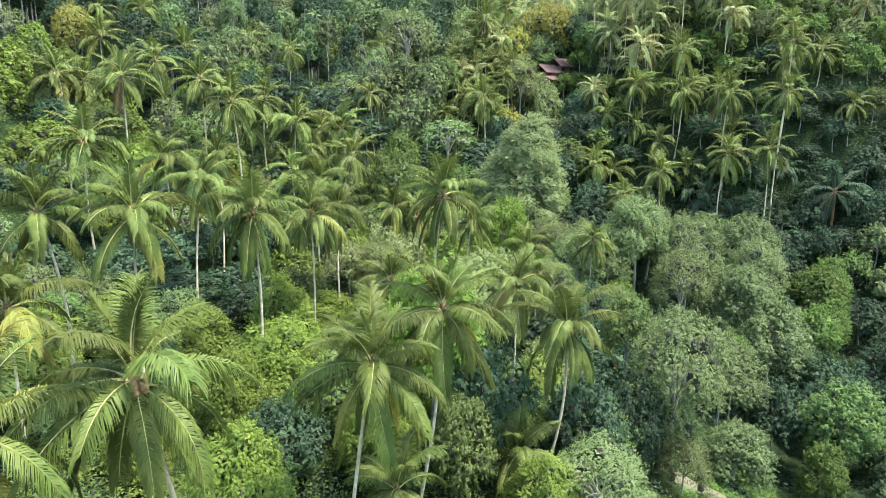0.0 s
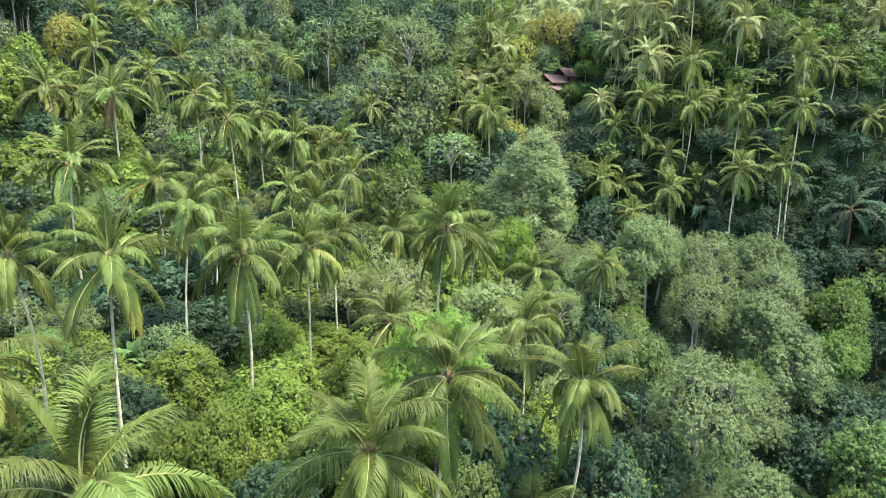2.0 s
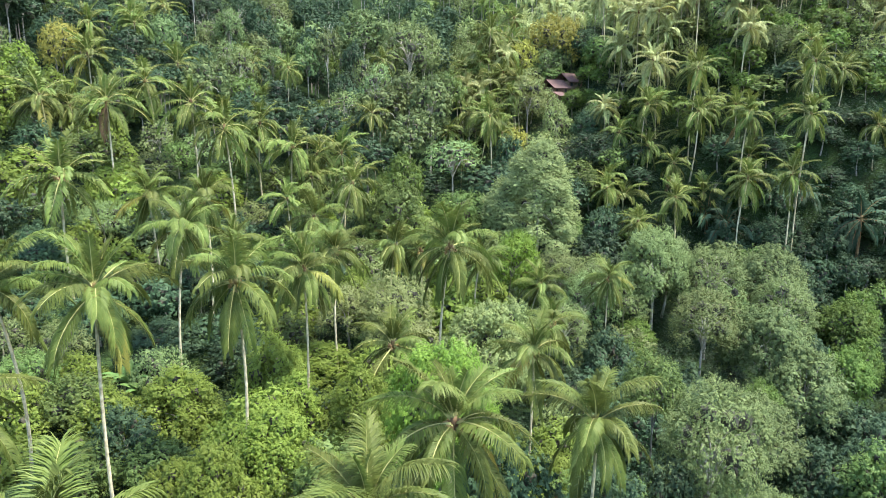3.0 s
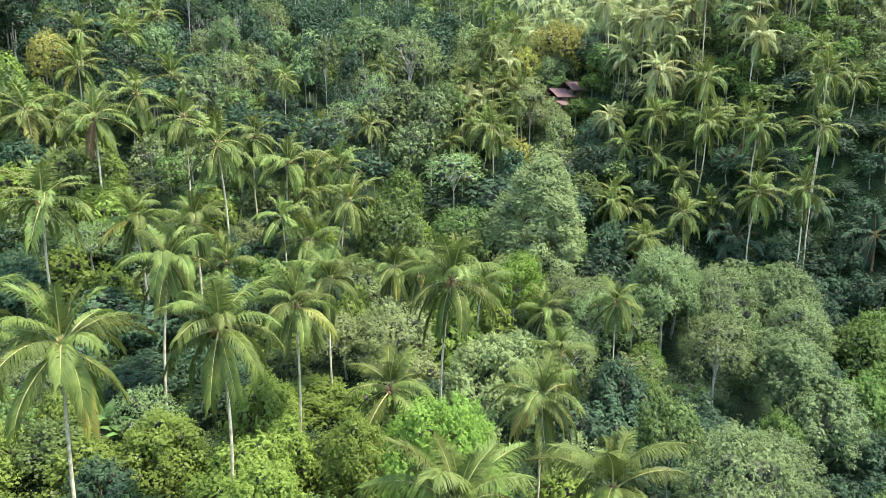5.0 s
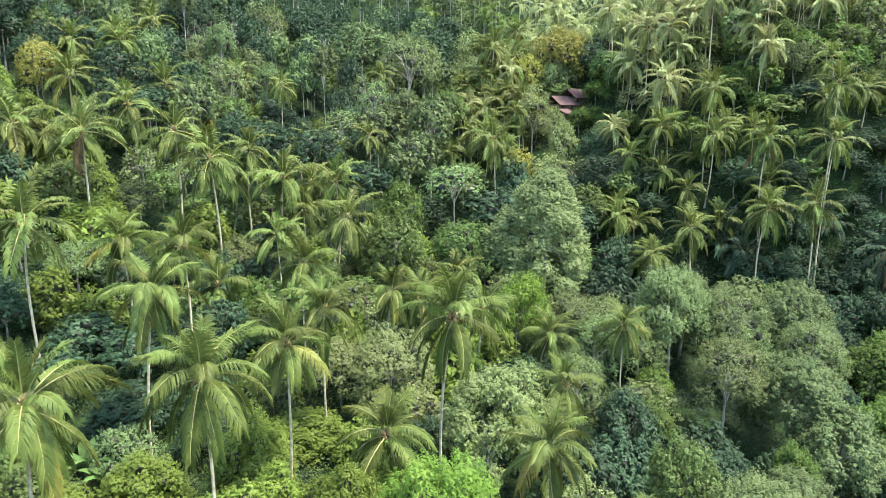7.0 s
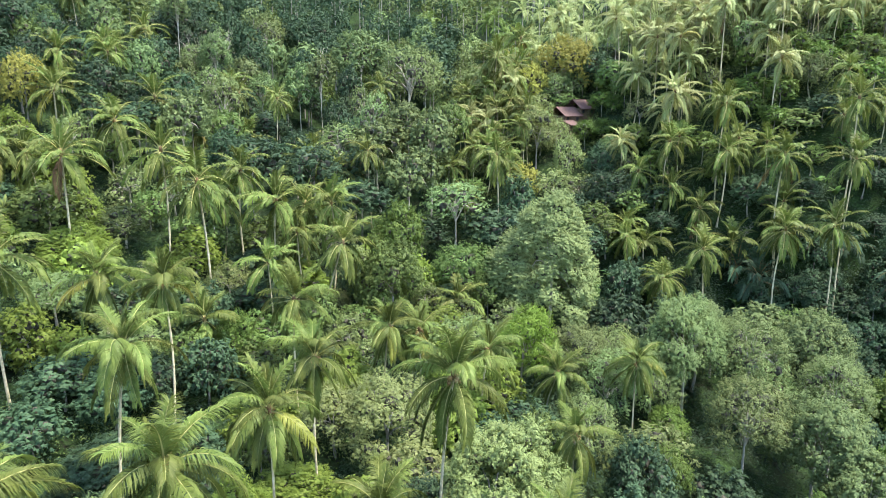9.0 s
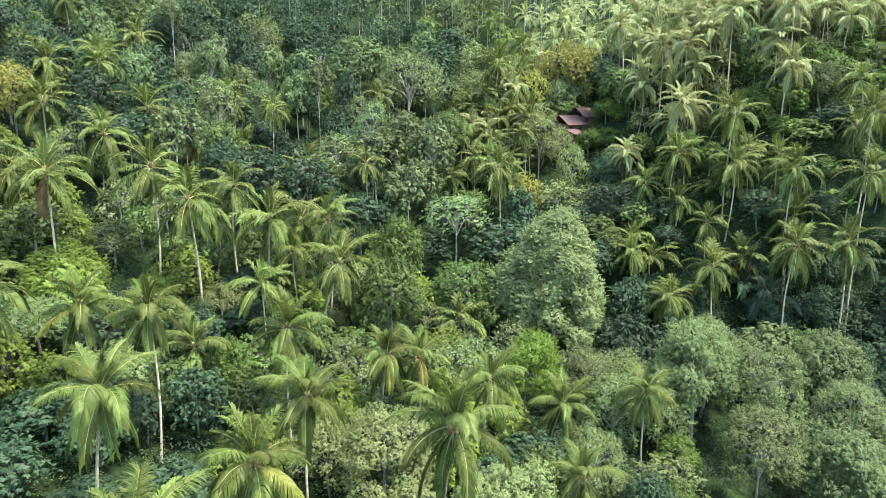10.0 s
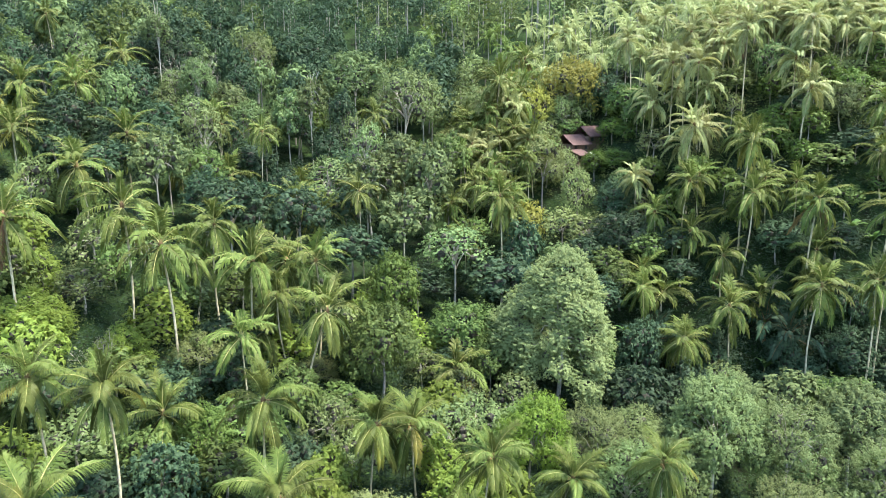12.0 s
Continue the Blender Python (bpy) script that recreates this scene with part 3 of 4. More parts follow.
for x, y, top, lx, ly, size in (
    (7.8, 70.0, 11.5, 0.4, 0.0, 0.9), (-5.7, 73.5, 11.0, 0.0, 0.0, 0.9), (10.3, 54.6, 11.9, 2.2, 0.0, 0.95), (6.3, 52.8, 1.4, 0.0, 0.0, 0.8),
    (-3.2, 43.0, 4.0, 0.0, 0.0, 0.8), (-33.0, 50.0, 15.0, 0.0, 0.0, 1.0), (13.6, 95.6, 6.2, 0.5, 0.0, 0.85), (14.3, 112.5, 6.8, 1.0, 0.0, 0.85),
    (4.7, 107.7, 12.0, 0.0, 0.0, 0.95), (-8.4, 113.8, 12.8, 1.0, 0.0, 1.0), (-4.5, 117.1, 11.4, -0.5, 0.0, 0.95), (-42.5, 105.0, 22.0, -1.0, 0.0, 1.0),
    (-34.0, 103.4, 21.6, 0.0, 0.0, 1.0), (-34.2, 116.4, 13.0, 0.0, 0.0, 1.0), (-19.9, 108.8, 18.0, 0.0, 0.0, 1.0), (25.7, 115.5, 7.2, 0.0, 0.0, 0.85),
):
    palm(x, y, top, (lx, ly), size, MEDIUM if y < 60 else FINE)
palm(-18.8, 25.0, 17.3, (0.0, 0.0), 1.0, MEDIUM, "yellow")

# palms of the left-hand slope
for x, y, top, lx, size in (
    (-58.6, 128.9, 35.1, 0.0, 1.0), (-63.8, 157.5, 39.3, 0.0, 1.0), (-48.0, 139.7, 34.9, 0.0, 1.0), (-40.1, 133.3, 30.4, -1.2, 1.05), (-37.6, 148.2, 30.9, 0.0, 0.95),
    (-29.7, 141.1, 26.3, 0.3, 1.0), (-17.8, 136.1, 19.9, 4.0, 1.0), (-48.0, 190.0, 34.5, 0.0, 1.0), (-35.0, 201.0, 31.0, 0.0, 1.0), (-13.5, 206.5, 32.3, -1.5, 0.95),
    (-8.4, 212.5, 36.6, -1.0, 0.95), (10.1, 176.5, 31.7, -0.5, 0.95), (-41.7, 148.9, 25.8, 0.0, 0.95), (-21.3, 147.0, 25.1, 0.0, 0.95), (-26.3, 148.3, 24.8, 0.0, 0.9),
):
    palm(x, y, top, (lx, 0.0), size, COARSE)
for x, y, top, lx, size in (
    (-25.8, 181.5, 27.5, 0.0, 1.0), (-31.0, 177.0, 30.5, 0.0, 1.0), (-59.7, 193.1, 36.9, 0.0, 1.0), (-65.5, 181.0, 44.0, 0.0, 1.0), (-80.0, 167.0, 45.5, 0.0, 1.0),
    (-88.0, 184.4, 53.9, 0.0, 1.0), (-81.0, 182.6, 47.9, 0.0, 1.0), (-74.6, 137.1, 35.9, 0.0, 1.0), (-52.1, 100.8, 25.0, 0.0, 1.0), (-63.0, 229.4, 48.2, 0.0, 0.9),
    (-84.0, 222.0, 63.0, 0.0, 1.0), (-29.0, 142.3, 14.8, 0.0, 0.9), (1.1, 142.7, 8.2, 0.0, 0.9), (3.5, 184.1, 21.4, 0.0, 0.8), (0.4, 195.9, 27.5, 0.0, 0.8),
):
    palm(x, y, top, (lx, 0.0), size, COARSE)

# palms of the right-hand slope
for x, y, top, lx, size in (
    (48.2, 175.5, 24.8, 0.0, 0.95), (48.2, 178.0, 34.5, 0.5, 0.95), (58.5, 172.0, 33.0, 1.0, 1.0), (66.8, 164.0, 32.6, 0.0, 1.05), (80.1, 163.7, 43.7, 1.5, 1.0),
    (75.2, 154.0, 32.5, 1.0, 0.95), (63.0, 153.0, 19.4, 0.5, 1.0), (71.7, 152.4, 20.3, 0.0, 1.0), (41.3, 169.3, 13.5, 0.0, 1.05), (49.4, 157.0, 14.6, -1.0, 1.0),
    (42.0, 156.6, 8.5, 0.0, 0.9), (58.3, 165.2, 14.5, 0.0, 1.0), (38.2, 172.9, 17.1, 0.0, 0.9), (52.7, 169.4, 21.0, 0.0, 0.9), (68.4, 165.8, 22.9, 0.0, 1.0),
):
    palm(x, y, top, (lx, 0.0), size, COARSE)
for x, y, top, lx, size in (
    (58.9, 180.1, 25.2, 0.0, 0.9), (49.0, 210.0, 50.2, 0.5, 1.0), (51.5, 187.0, 45.5, 0.5, 1.0), (59.0, 175.6, 43.0, 1.0, 1.0), (41.0, 191.2, 34.0, 0.0, 0.8),
    (75.0, 186.5, 53.0, 1.0, 1.0), (56.4, 200.9, 59.0, -1.0, 1.0), (56.1, 247.0, 71.3, 0.0, 1.0), (66.8, 200.7, 66.8, 0.0, 1.0), (77.2, 193.1, 67.5, 0.0, 1.0),
    (52.9, 208.0, 59.5, 0.0, 1.0), (46.0, 224.5, 66.0, 0.0, 1.0), (74.6, 193.4, 59.4, 0.0, 1.0), (5.0, 232.5, 43.2, 0.0, 1.0), (19.0, 231.9, 52.1, 0.0, 1.0),
):
    palm(x, y, top, (lx, 0.0), size, COARSE)
for x, y, top, lx, size in ((13.6, 230.0, 56.5, 0.0, 1.0), (23.4, 259.3, 64.1, 0.0, 1.0), (37.9, 273.1, 72.9, 0.0, 1.0)):
    palm(x, y, top, (lx, 0.0), size, COARSE)
for x, y, top in ((59.0, 163.5, 9.4), (62.2, 160.5, 8.0), (80.5, 164.5, 9.6), (87.0, 152.0, 11.0), (39.5, 165.0, 3.4), (36.8, 162.5, 2.8)):
    palm(x, y, top, (0.0, 0.0), 1.25, COARSE, "sugar", 18, False, "sugar palms in the ravine")

# ---- broadleaf trees, by kind ----
for kind, rows in (
    ("fresh", ((-1.0, 59.5, 16.3, 5.0), (10.8, 120.0, 13.4, 4.6))),
    ("lush", ((36.5, 213.0, 38.4, 4.0), (49.0, 80.5, -12.5, 3.8), (44.6, 99.8, -4.2, 2.9), (75.1, 133.6, -2.0, 5.0), (65.3, 115.7, -5.0, 4.6), (79.5, 137.5, -1.5, 4.6), (58.5, 127.0, 3.0, 3.0), (27.0, 103.0, 1.0, 3.2), (-42.8, 237.0, 53.0, 7.5),
              (41.5, 214.0, 37.5, 4.6), (46.5, 222.0, 43.5, 4.2), (50.5, 230.0, 49.5, 4.4), (47.5, 233.0, 52.0, 4.6), (43.5, 226.0, 46.5, 3.8), (-29.4, 116.4, 13.6, 3.6), (31.5, 118.5, -1.0, 3.6), (-10.0, 158.5, 23.4, 5.0), (72.0, 122.0, -5.5, 4.2))),
    ("pale", ((-7.6, 100.5, 10.8, 6.0), (4.5, 88.0, 10.4, 6.8), (-36.5, 135.0, 16.6, 4.4), (-14.0, 101.5, 9.5, 4.5), (-20.7, 141.0, 10.5, 4.0), (22.7, 207.0, 41.8, 6.0), (30.0, 200.0, 35.0, 4.8), (28.6, 213.5, 39.0, 4.4))),
    ("feathery", ((-28.3, 75.0, 7.6, 4.4), (-17.8, 55.8, 9.2, 3.6), (-14.6, 61.6, 9.8, 3.6), (-12.7, 39.2, 10.6, 3.6), (-22.0, 58.5, 6.5, 3.0), (-58.5, 131.0, 24.4, 5.4),
                  (-7.9, 68.5, 10.2, 3.6), (-16.2, 91.5, 3.5, 5.0), (-19.6, 81.0, 8.6, 5.0), (-46.0, 131.5, 19.0, 4.0), (-24.5, 50.5, 6.0, 3.4))),
    ("dark", ((20.0, 66.5, 2.0, 3.4), (35.6, 181.4, 27.4, 6.0), (47.0, 90.0, -8.0, 4.2), (3.6, 57.0, 9.6, 4.4), (12.8, 58.0, 5.8, 4.4),
              (38.0, 197.0, 32.4, 6.0), (44.5, 239.0, 58.0, 5.6), (40.5, 240.5, 55.0, 5.0), (-27.8, 243.0, 46.5, 5.5), (51.6, 260.9, 60.0, 6.5),
              (-104.2, 239.4, 62.0, 8.0), (-71.0, 237.5, 60.0, 7.0), (-50.0, 289.0, 74.5, 9.0), (-82.0, 246.0, 72.0, 8.0), (1.6, 148.0, 10.0, 5.0), (-36.0, 90.0, 8.0, 5.0), (57.5, 106.0, -8.5, 4.0), (61.0, 101.5, -9.4, 5.4), (22.0, 99.0, 4.0, 4.6), (33.0, 96.0, -3.0, 4.2), (54.0, 92.0, -9.0, 4.6))),
    ("olive", ((46.3, 127.0, 9.6, 5.2), (57.5, 122.0, 5.4, 5.2), (40.5, 113.0, 6.0, 5.4), (23.0, 121.0, 6.5, 5.0), (19.8, 126.5, 9.2, 5.5), (36.8, 128.0, 12.2, 6.6), (-11.7, 228.0, 59.8, 9.0), (-55.4, 117.5, 19.0, 4.5), (30.7, 124.4, 5.4, 4.5),
               (36.0, 246.0, 57.0, 7.0), (-61.4, 265.9, 72.0, 7.0), (26.0, 129.5, 7.6, 5.0), (17.5, 108.0, 5.5, 4.0))),
    ("grey", ((37.5, 80.5, -10.0, 4.2), (38.4, 88.5, -2.0, 4.6), (52.8, 103.8, -1.4, 5.4), (50.5, 113.0, 2.6, 6.0), (62.0, 138.0, 7.2, 6.0),
              (41.0, 135.5, 10.2, 5.6), (-28.0, 250.0, 65.5, 8.0), (-32.0, 297.0, 66.0, 9.0), (84.4, 191.0, 54.0, 5.0))),
    ("round", ((54.5, 86.5, -7.0, 5.0), (21.7, 77.2, 8.2, 3.6), (-10.2, 139.0, 20.0, 6.0), (2.4, 152.0, 16.2, 5.6), (6.5, 145.0, 12.5, 4.5), (1.6, 52.0, 6.8, 3.6),
               (-26.4, 262.0, 52.5, 7.0), (16.5, 65.0, 0.5, 3.2))),
    ("yellow", ((24.0, 238.0, 54.0, 5.5), (-87.0, 169.0, 52.5, 5.0))),
):
    for x, y, top, radius in rows:
        tree(kind, x, y, top, (1.2 if kind in ("grey", "olive") and y < 150 else 1.08) * radius, GREAT if radius > 6.4 and y < 200 else FINE if y < 150 else MEDIUM)

for kind, x, y, top, radius, depth in (("dome", 17.4, 144.5, 26.8, 10.0, 19.5), ("olive", 25.2, 69.5, 8.2, 6.4, 14.5), ("olive", 24.4, 71.0, 0.5, 4.6, 12.0), ("olive", 25.6, 67.0, -4.5, 3.4, 8.0), ("dark", 21.4, 70.0, -0.5, 4.0, 11.0), ("yellow", 35.0, 242.0, 63.5, 9.0, 20.0), ("olive", 32.0, 237.5, 51.5, 5.4, 10.0), ("olive", 37.5, 239.5, 53.0, 4.6, 10.0), ("grey", -64.0, 219.5, 61.0, 4.6, 11.0), ("olive", -71.4, 222.0, 58.5, 3.8, 8.0), ("grey", -79.5, 234.0, 74.5, 4.4, 10.0), ("grey", -52.0, 221.0, 51.0, 4.6, 12.0),
                                       ("olive", -46.5, 227.0, 49.5, 4.2, 10.0), ("grey", 40.5, 199.5, 35.0, 3.6, 6.0), ("olive", -17.0, 226.0, 54.0, 4.2, 12.0)):
    tree(kind, x, y, top, radius, GREAT if kind == "dome" else FINE if y < 150 else MEDIUM, depth)

# ---- the rest of the forest ----
BANANAS = ((-35.2, 79.0, 1.35), (-33.6, 78.0, 1.2), (-36.4, 80.6, 1.2), (23.0, 183.0, 1.2), (25.5, 181.0, 1.1), (40.0, 160.0, 1.2), (36.5, 158.5, 1.1), (44.0, 163.0, 1.1), (33.0, 163.0, 1.2),
           (57.0, 158.0, 1.1), (78.0, 172.0, 1.3), (81.0, 170.0, 1.2), (66.0, 181.0, 1.2), (70.0, 176.0, 1.2), (-5.0, 98.0, 1.0))
STANDING += [(x, y - 1.0, 1.0) for x, y, _ in BANANAS]
rng = np.random.default_rng(11)


def taken(x, y, r):
    close = 0.66 if y < 88 and x < 14 else 0.74 if y < 105 and x < 14 else 0.5 if x > 34 and y > 140 else 0.62
    return any((x - a) ** 2 + (y - b) ** 2 < (close * (r + c)) ** 2 for a, b, c in STANDING)


def mixture(x, y):
    """Which kinds grow where, partly chosen so leaf colour carries shade and haze, and how high they reach above the
    floor.
    """
    # lighter kinds here and farther up stand in for haze and sunlight on the ridge
    if x > 34 and y > 176 and y < 205:
        return (("palm", 0.26), ("dark", 0.10), ("round", 0.20), ("lush", 0.24), ("pale", 0.20)), (5.5, 9.5), 4.0
    # mostly dark kinds: the slope's shade is put into leaf colour
    if x > 34 and y > 146 and y < 205:
        return (("palm", 0.10), ("dark", 0.78), ("round", 0.12)), (5.5, 9.5), 4.0
    if y > 260 and x < -10:
        return (("palm", 0.03), ("dark", 0.84), ("round", 0.05), ("olive", 0.04), ("grey", 0.04)), (9.0, 19.0), 5.2
    if y > 300:
        return (("palm", 0.18), ("dark", 0.12), ("round", 0.22), ("olive", 0.24), ("pale", 0.12), ("grey", 0.12)), (9.0, 15.0), 6.0
    if x > 0 and y > 190:
        return (("palm", 0.56), ("round", 0.12), ("pale", 0.16), ("olive", 0.11), ("yellow", 0.05)), (7.0, 12.0), 4.6
    # dark kinds again carry the shade of the right-hand slope
    if x > 34 and y > 95 or x > 24 and 138 < y < 185:
        return (("grey", 0.10), ("dark", 0.70), ("olive", 0.08), ("round", 0.12)), (7.0, 10.0), 4.6
    if x > 16:
        return (("grey", 0.22), ("dark", 0.46), ("olive", 0.18), ("round", 0.14)), (7.5, 11.0), 4.8
    if x < -20 and y > 205:
        return (("palm", 0.04), ("dark", 0.76), ("round", 0.08), ("olive", 0.05), ("grey", 0.07)), (12.0, 23.0), 5.2
    if y > 165 and x < -25:
        return (("palm", 0.05), ("dark", 0.66), ("round", 0.11), ("olive", 0.09), ("grey", 0.09)), (14.0, 21.0), 6.0
    if y > 165:
        return (("palm", 0.05), ("dark", 0.28), ("round", 0.20), ("olive", 0.22), ("grey", 0.25)), (10.0 + 0.15 * min(y - 165, 30), 15.0 + 0.32 * min(y - 165, 30)), 6.0
    if x < -23 and 79 < y < 112:
        return (("dark", 0.84), ("olive", 0.10), ("feathery", 0.06)), (5.5, 9.5), 3.8
    if x < -20 and y > 95:
        return (("palm", 0.05), ("round", 0.28), ("dark", 0.12), ("olive", 0.31), ("feathery", 0.24)), (7.0, 11.0), 4.3
    if y > 88:
        return (("feathery", 0.26), ("round", 0.28), ("pale", 0.14), ("olive", 0.12), ("dark", 0.20)), (4.5, 8.0), 3.6
    return (("feathery", 0.42), ("round", 0.26), ("pale", 0.18), ("olive", 0.09), ("dark", 0.05)), (4.5, 8.0), 3.6


def canopy_height(x, y):
    """How high the crowns stand over the floor hereabouts, from the large trees around."""
    near = sorted(((x - a) ** 2 + (y - b) ** 2, h) for a, b, h in CANOPY)[:3]
    weight = [1 / (d + 20) for d, _ in near]
    return sum(w * h for w, (_, h) in zip(weight, near)) / sum(weight)


def pick(mix):
    r, s = rng.random(), 0.0
    for kind, share in mix:
        s += share
        if r < s:
            return kind
    return mix[-1][0]


ROWS_OF_TREES = [32.2 + 5.4 * k for k in range(22)] + [152 + 6.2 * k for k in range(15)]
for gy in ROWS_OF_TREES:
    for gx in np.arange(-14 - 0.68 * gy, 14 + 0.68 * gy, 5.4 if gy < 150 else 6.2):
        x, y = float(gx + rng.uniform(-2.3, 2.3)), float(gy + rng.uniform(-2.3, 2.3))
        mix, (h0, h1), r = mixture(x, y)
        kind, h, r = pick(mix), float(rng.uniform(h0, h1)), float(r * rng.uniform(0.8, 1.25))
        if taken(x, y, 1.6 if kind == "palm" else r) or (27 < x < 46 and 192 < y < 234):
            continue
        if kind == "palm" and 24 < x < 48 and 188 < y < 236:
            kind = "pale" if x < 34 else "round"
        z = float(ground_z(x, y))
        if 14 < x < 50 and y < 87 or (y < 50 and h > 5):
            continue
        deep = 0.0
        if y > 165 and x < 5:
            h *= 1.25 if kind in ("olive", "grey") else 1.0
            deep = 0.62 * h
        if kind != "palm" and not (x > 34 and y > 146) and not (y > 165 and x < 5):
            h = min(max(0.5 * h + 0.5 * canopy_height(x, y) * float(rng.uniform(0.72, 1.0)), 3.5), 20.0 if y > 165 and x < 5 else 15.0)
            r *= 1.12
        if kind == "palm":
            palm(x, y, z + h + 2.5, (float(rng.normal() * 0.8), 0.0), 0.9, COARSE, "green", 0, False, "coconut palms of the valley")
        else:
            tree(kind, x, y, z + h, r, FINE if y < 58 else MEDIUM if y < 88 else FILLING if y < 175 or x < 5 else COARSE, deep, "trees between the palms")


for x in np.arange(62, 116, 5.5):
    for y in np.arange(143, 170, 5.5):
        px, py = float(x + rng.uniform(-2.4, 2.4)), float(y + rng.uniform(-2.4, 2.4))
        if not any((px - a) ** 2 + (py - b) ** 2 < (0.34 * (3.6 + c)) ** 2 for a, b, c in STANDING):
            tree("dark", px, py, float(ground_z(px, py)) + float(rng.uniform(4.5, 8.5)), float(rng.uniform(2.8, 4.2)), FILLING, 0.0, "trees between the palms")
for x in np.arange(4, 118, 7.5):
    for y in np.arange(203, 244, 8.0):
        px, py = float(x + rng.uniform(-3.2, 3.2)), float(y + rng.uniform(-3.2, 3.2))
        if taken(px, py, 1.2) or 22 < px < 58 and 190 < py < 246:
            continue
        palm(px, py, float(ground_z(px, py)) + float(rng.uniform(9, 17)), (float(rng.normal() * 0.8), 0.0), 0.95, COARSE, "green", 0, False, "coconut palms of the valley")


def far_woods():
    """The wooded slopes beyond, too many trees to count."""
    palm_parts, pale_parts, heads, stems = [], [], {k: [] for k in KINDS}, []
    for gy in np.r_[np.arange(242, 300, 8.5), np.arange(302, 400, 10.5)]:
        for gx in np.arange(-20 - 0.68 * gy, 20 + 0.68 * gy, 8.5 if gy < 300 else 10.5):
            x, y = gx + rng.uniform(-3.4, 3.4), gy + rng.uniform(-3.4, 3.4)
            z = float(ground_z(x, y))
            mix, (h0, h1), r = mixture(x, y)
            kind, h, r = pick(mix), rng.uniform(h0, h1) + 2, r * rng.uniform(1.0, 1.6)
            if taken(x, y, 1.6 if kind == "palm" else r) or (abs(x - 37) < 9 and abs(y - 224) < 14):
                continue
            if kind == "palm":
                h += 4
                v, f = PALM_HEADS[FARAWAY, int(rng.integers(0, 5))]
                m = np.array(pose(x, y, z + h, 0, 0, rng.uniform(0, 360)))
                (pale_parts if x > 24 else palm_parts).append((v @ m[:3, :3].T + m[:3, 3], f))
                stems.append(tube(np.array(((x, y, z - 0.3), (x + 0.1, y, z + h * 0.5), (x, y, z + h))), np.array((0.2, 0.16, 0.13)), 4))
            else:
                v, f = CROWNS[kind, FARAWAY, int(rng.integers(0, 3))]
                if y > 300:
                    v = v.reshape(-1, 3, 3)[::3].reshape(-1, 3)
                    f = np.arange(len(v)).reshape(-1, 3)
                a = rng.uniform(0, 6.28)
                turn = np.array(((math.cos(a), -math.sin(a), 0), (math.sin(a), math.cos(a), 0), (0, 0, 1)))
                half = max(r * 0.9, h * 0.34)
                heads[kind].append((v * (r, r, half / KINDS[kind][8]) @ turn.T + (x, y, z + h - half), f))
                stems.append(tube(np.array(((x, y, z - 0.3), (x, y, z + h * 0.4), (x, y, z + h * 0.8))), np.array((0.25, 0.2, 0.1)), 4))
    root = tagged(new("far_forest"), "far hillside forest of palms and mixed broadleaf trees", "forest", kind="stuff")
    for name, parts, material in [("palm_leaves", palm_parts, M_FROND), ("palm_leaves", pale_parts, M_HAZEFROND), ("trunks", stems, M_BARK)] + [("leaves", heads[k], KINDS[k][0]) for k in KINDS]:
        if parts:
            v, f = joined(parts)
            tagged(new(name, mesh_np(name, v, f, [material])), kind="stuff").parent = root


far_woods()


def undergrowth(name, label, material, share, high, first, last, gap, k, leaf, plain, hole=1.0):
    """Low bushes and ferns over all the open floor."""
    ps, aa, nn, ll, ww = [], [], [], [], []
    for gy in np.arange(first, last, gap):
        side = max(14 + 0.68 * gy, 30)
        n = int(2 * side / gap)
        x, y = rng.uniform(-side, side, n), gy + rng.uniform(-1.6, 1.6, n)
        bare = (((x - 29.2) / 1.5) ** 2 + (y - 73.6) ** 2 > hole * rng.uniform(18, 40, n)) & (rng.random(n) < share(x, y))
        x, y = x[bare], y[bare]
        n = len(x)
        size = rng.uniform(0.45, 1.0, n) ** 1.3 * high * np.where((y > 170) & (x < 0), 0.6, np.where((x > 34) & (y > 140), 1.35, 1.0))
        d = rows_norm(rng.normal(size=(n, k, 3)) + (0, 0, 0.5))
        d[..., 2] = np.abs(d[..., 2])
        base = np.stack([x, y, ground_z(x, y)], 1)[:, None]
        p = base + d * (size[:, None, None] * rng.uniform(0.5, 1, (n, k, 1))) * (1.2, 1.2, 1.0)
        nor = rows_norm(d + (0, 0, 0.7) + 0.3 * rng.normal(size=d.shape))
        a = rows_norm(rng.normal(size=d.shape) + d + (0, 0, -0.3))
        a = rows_norm(a - nor * (a * nor).sum(-1, keepdims=True))
        ps.append(p.reshape(-1, 3)), aa.append(a.reshape(-1, 3)), nn.append(nor.reshape(-1, 3))
        s = np.repeat(leaf * (0.75 + 0.25 * size), k) * rng.uniform(0.6, 1.2, n * k)
        ll.append(s), ww.append(s * rng.uniform(0.4, 0.65, n * k))
    v, f = leaves(np.concatenate(ps), np.concatenate(aa), np.concatenate(nn), np.concatenate(ll), np.concatenate(ww), 0.2, plain)
    tagged(new(name, mesh_np(name, v, f, [material])), label, "undergrowth", kind="stuff")


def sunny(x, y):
    """Share of light bushes: many on the near left, few in the ravine on the right, whose shade the dark bushes carry
    in their colour; many on the bright far ridge.
    """
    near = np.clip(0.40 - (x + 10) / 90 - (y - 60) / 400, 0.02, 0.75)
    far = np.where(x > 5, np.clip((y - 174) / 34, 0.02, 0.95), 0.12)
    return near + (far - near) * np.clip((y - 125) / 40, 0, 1)


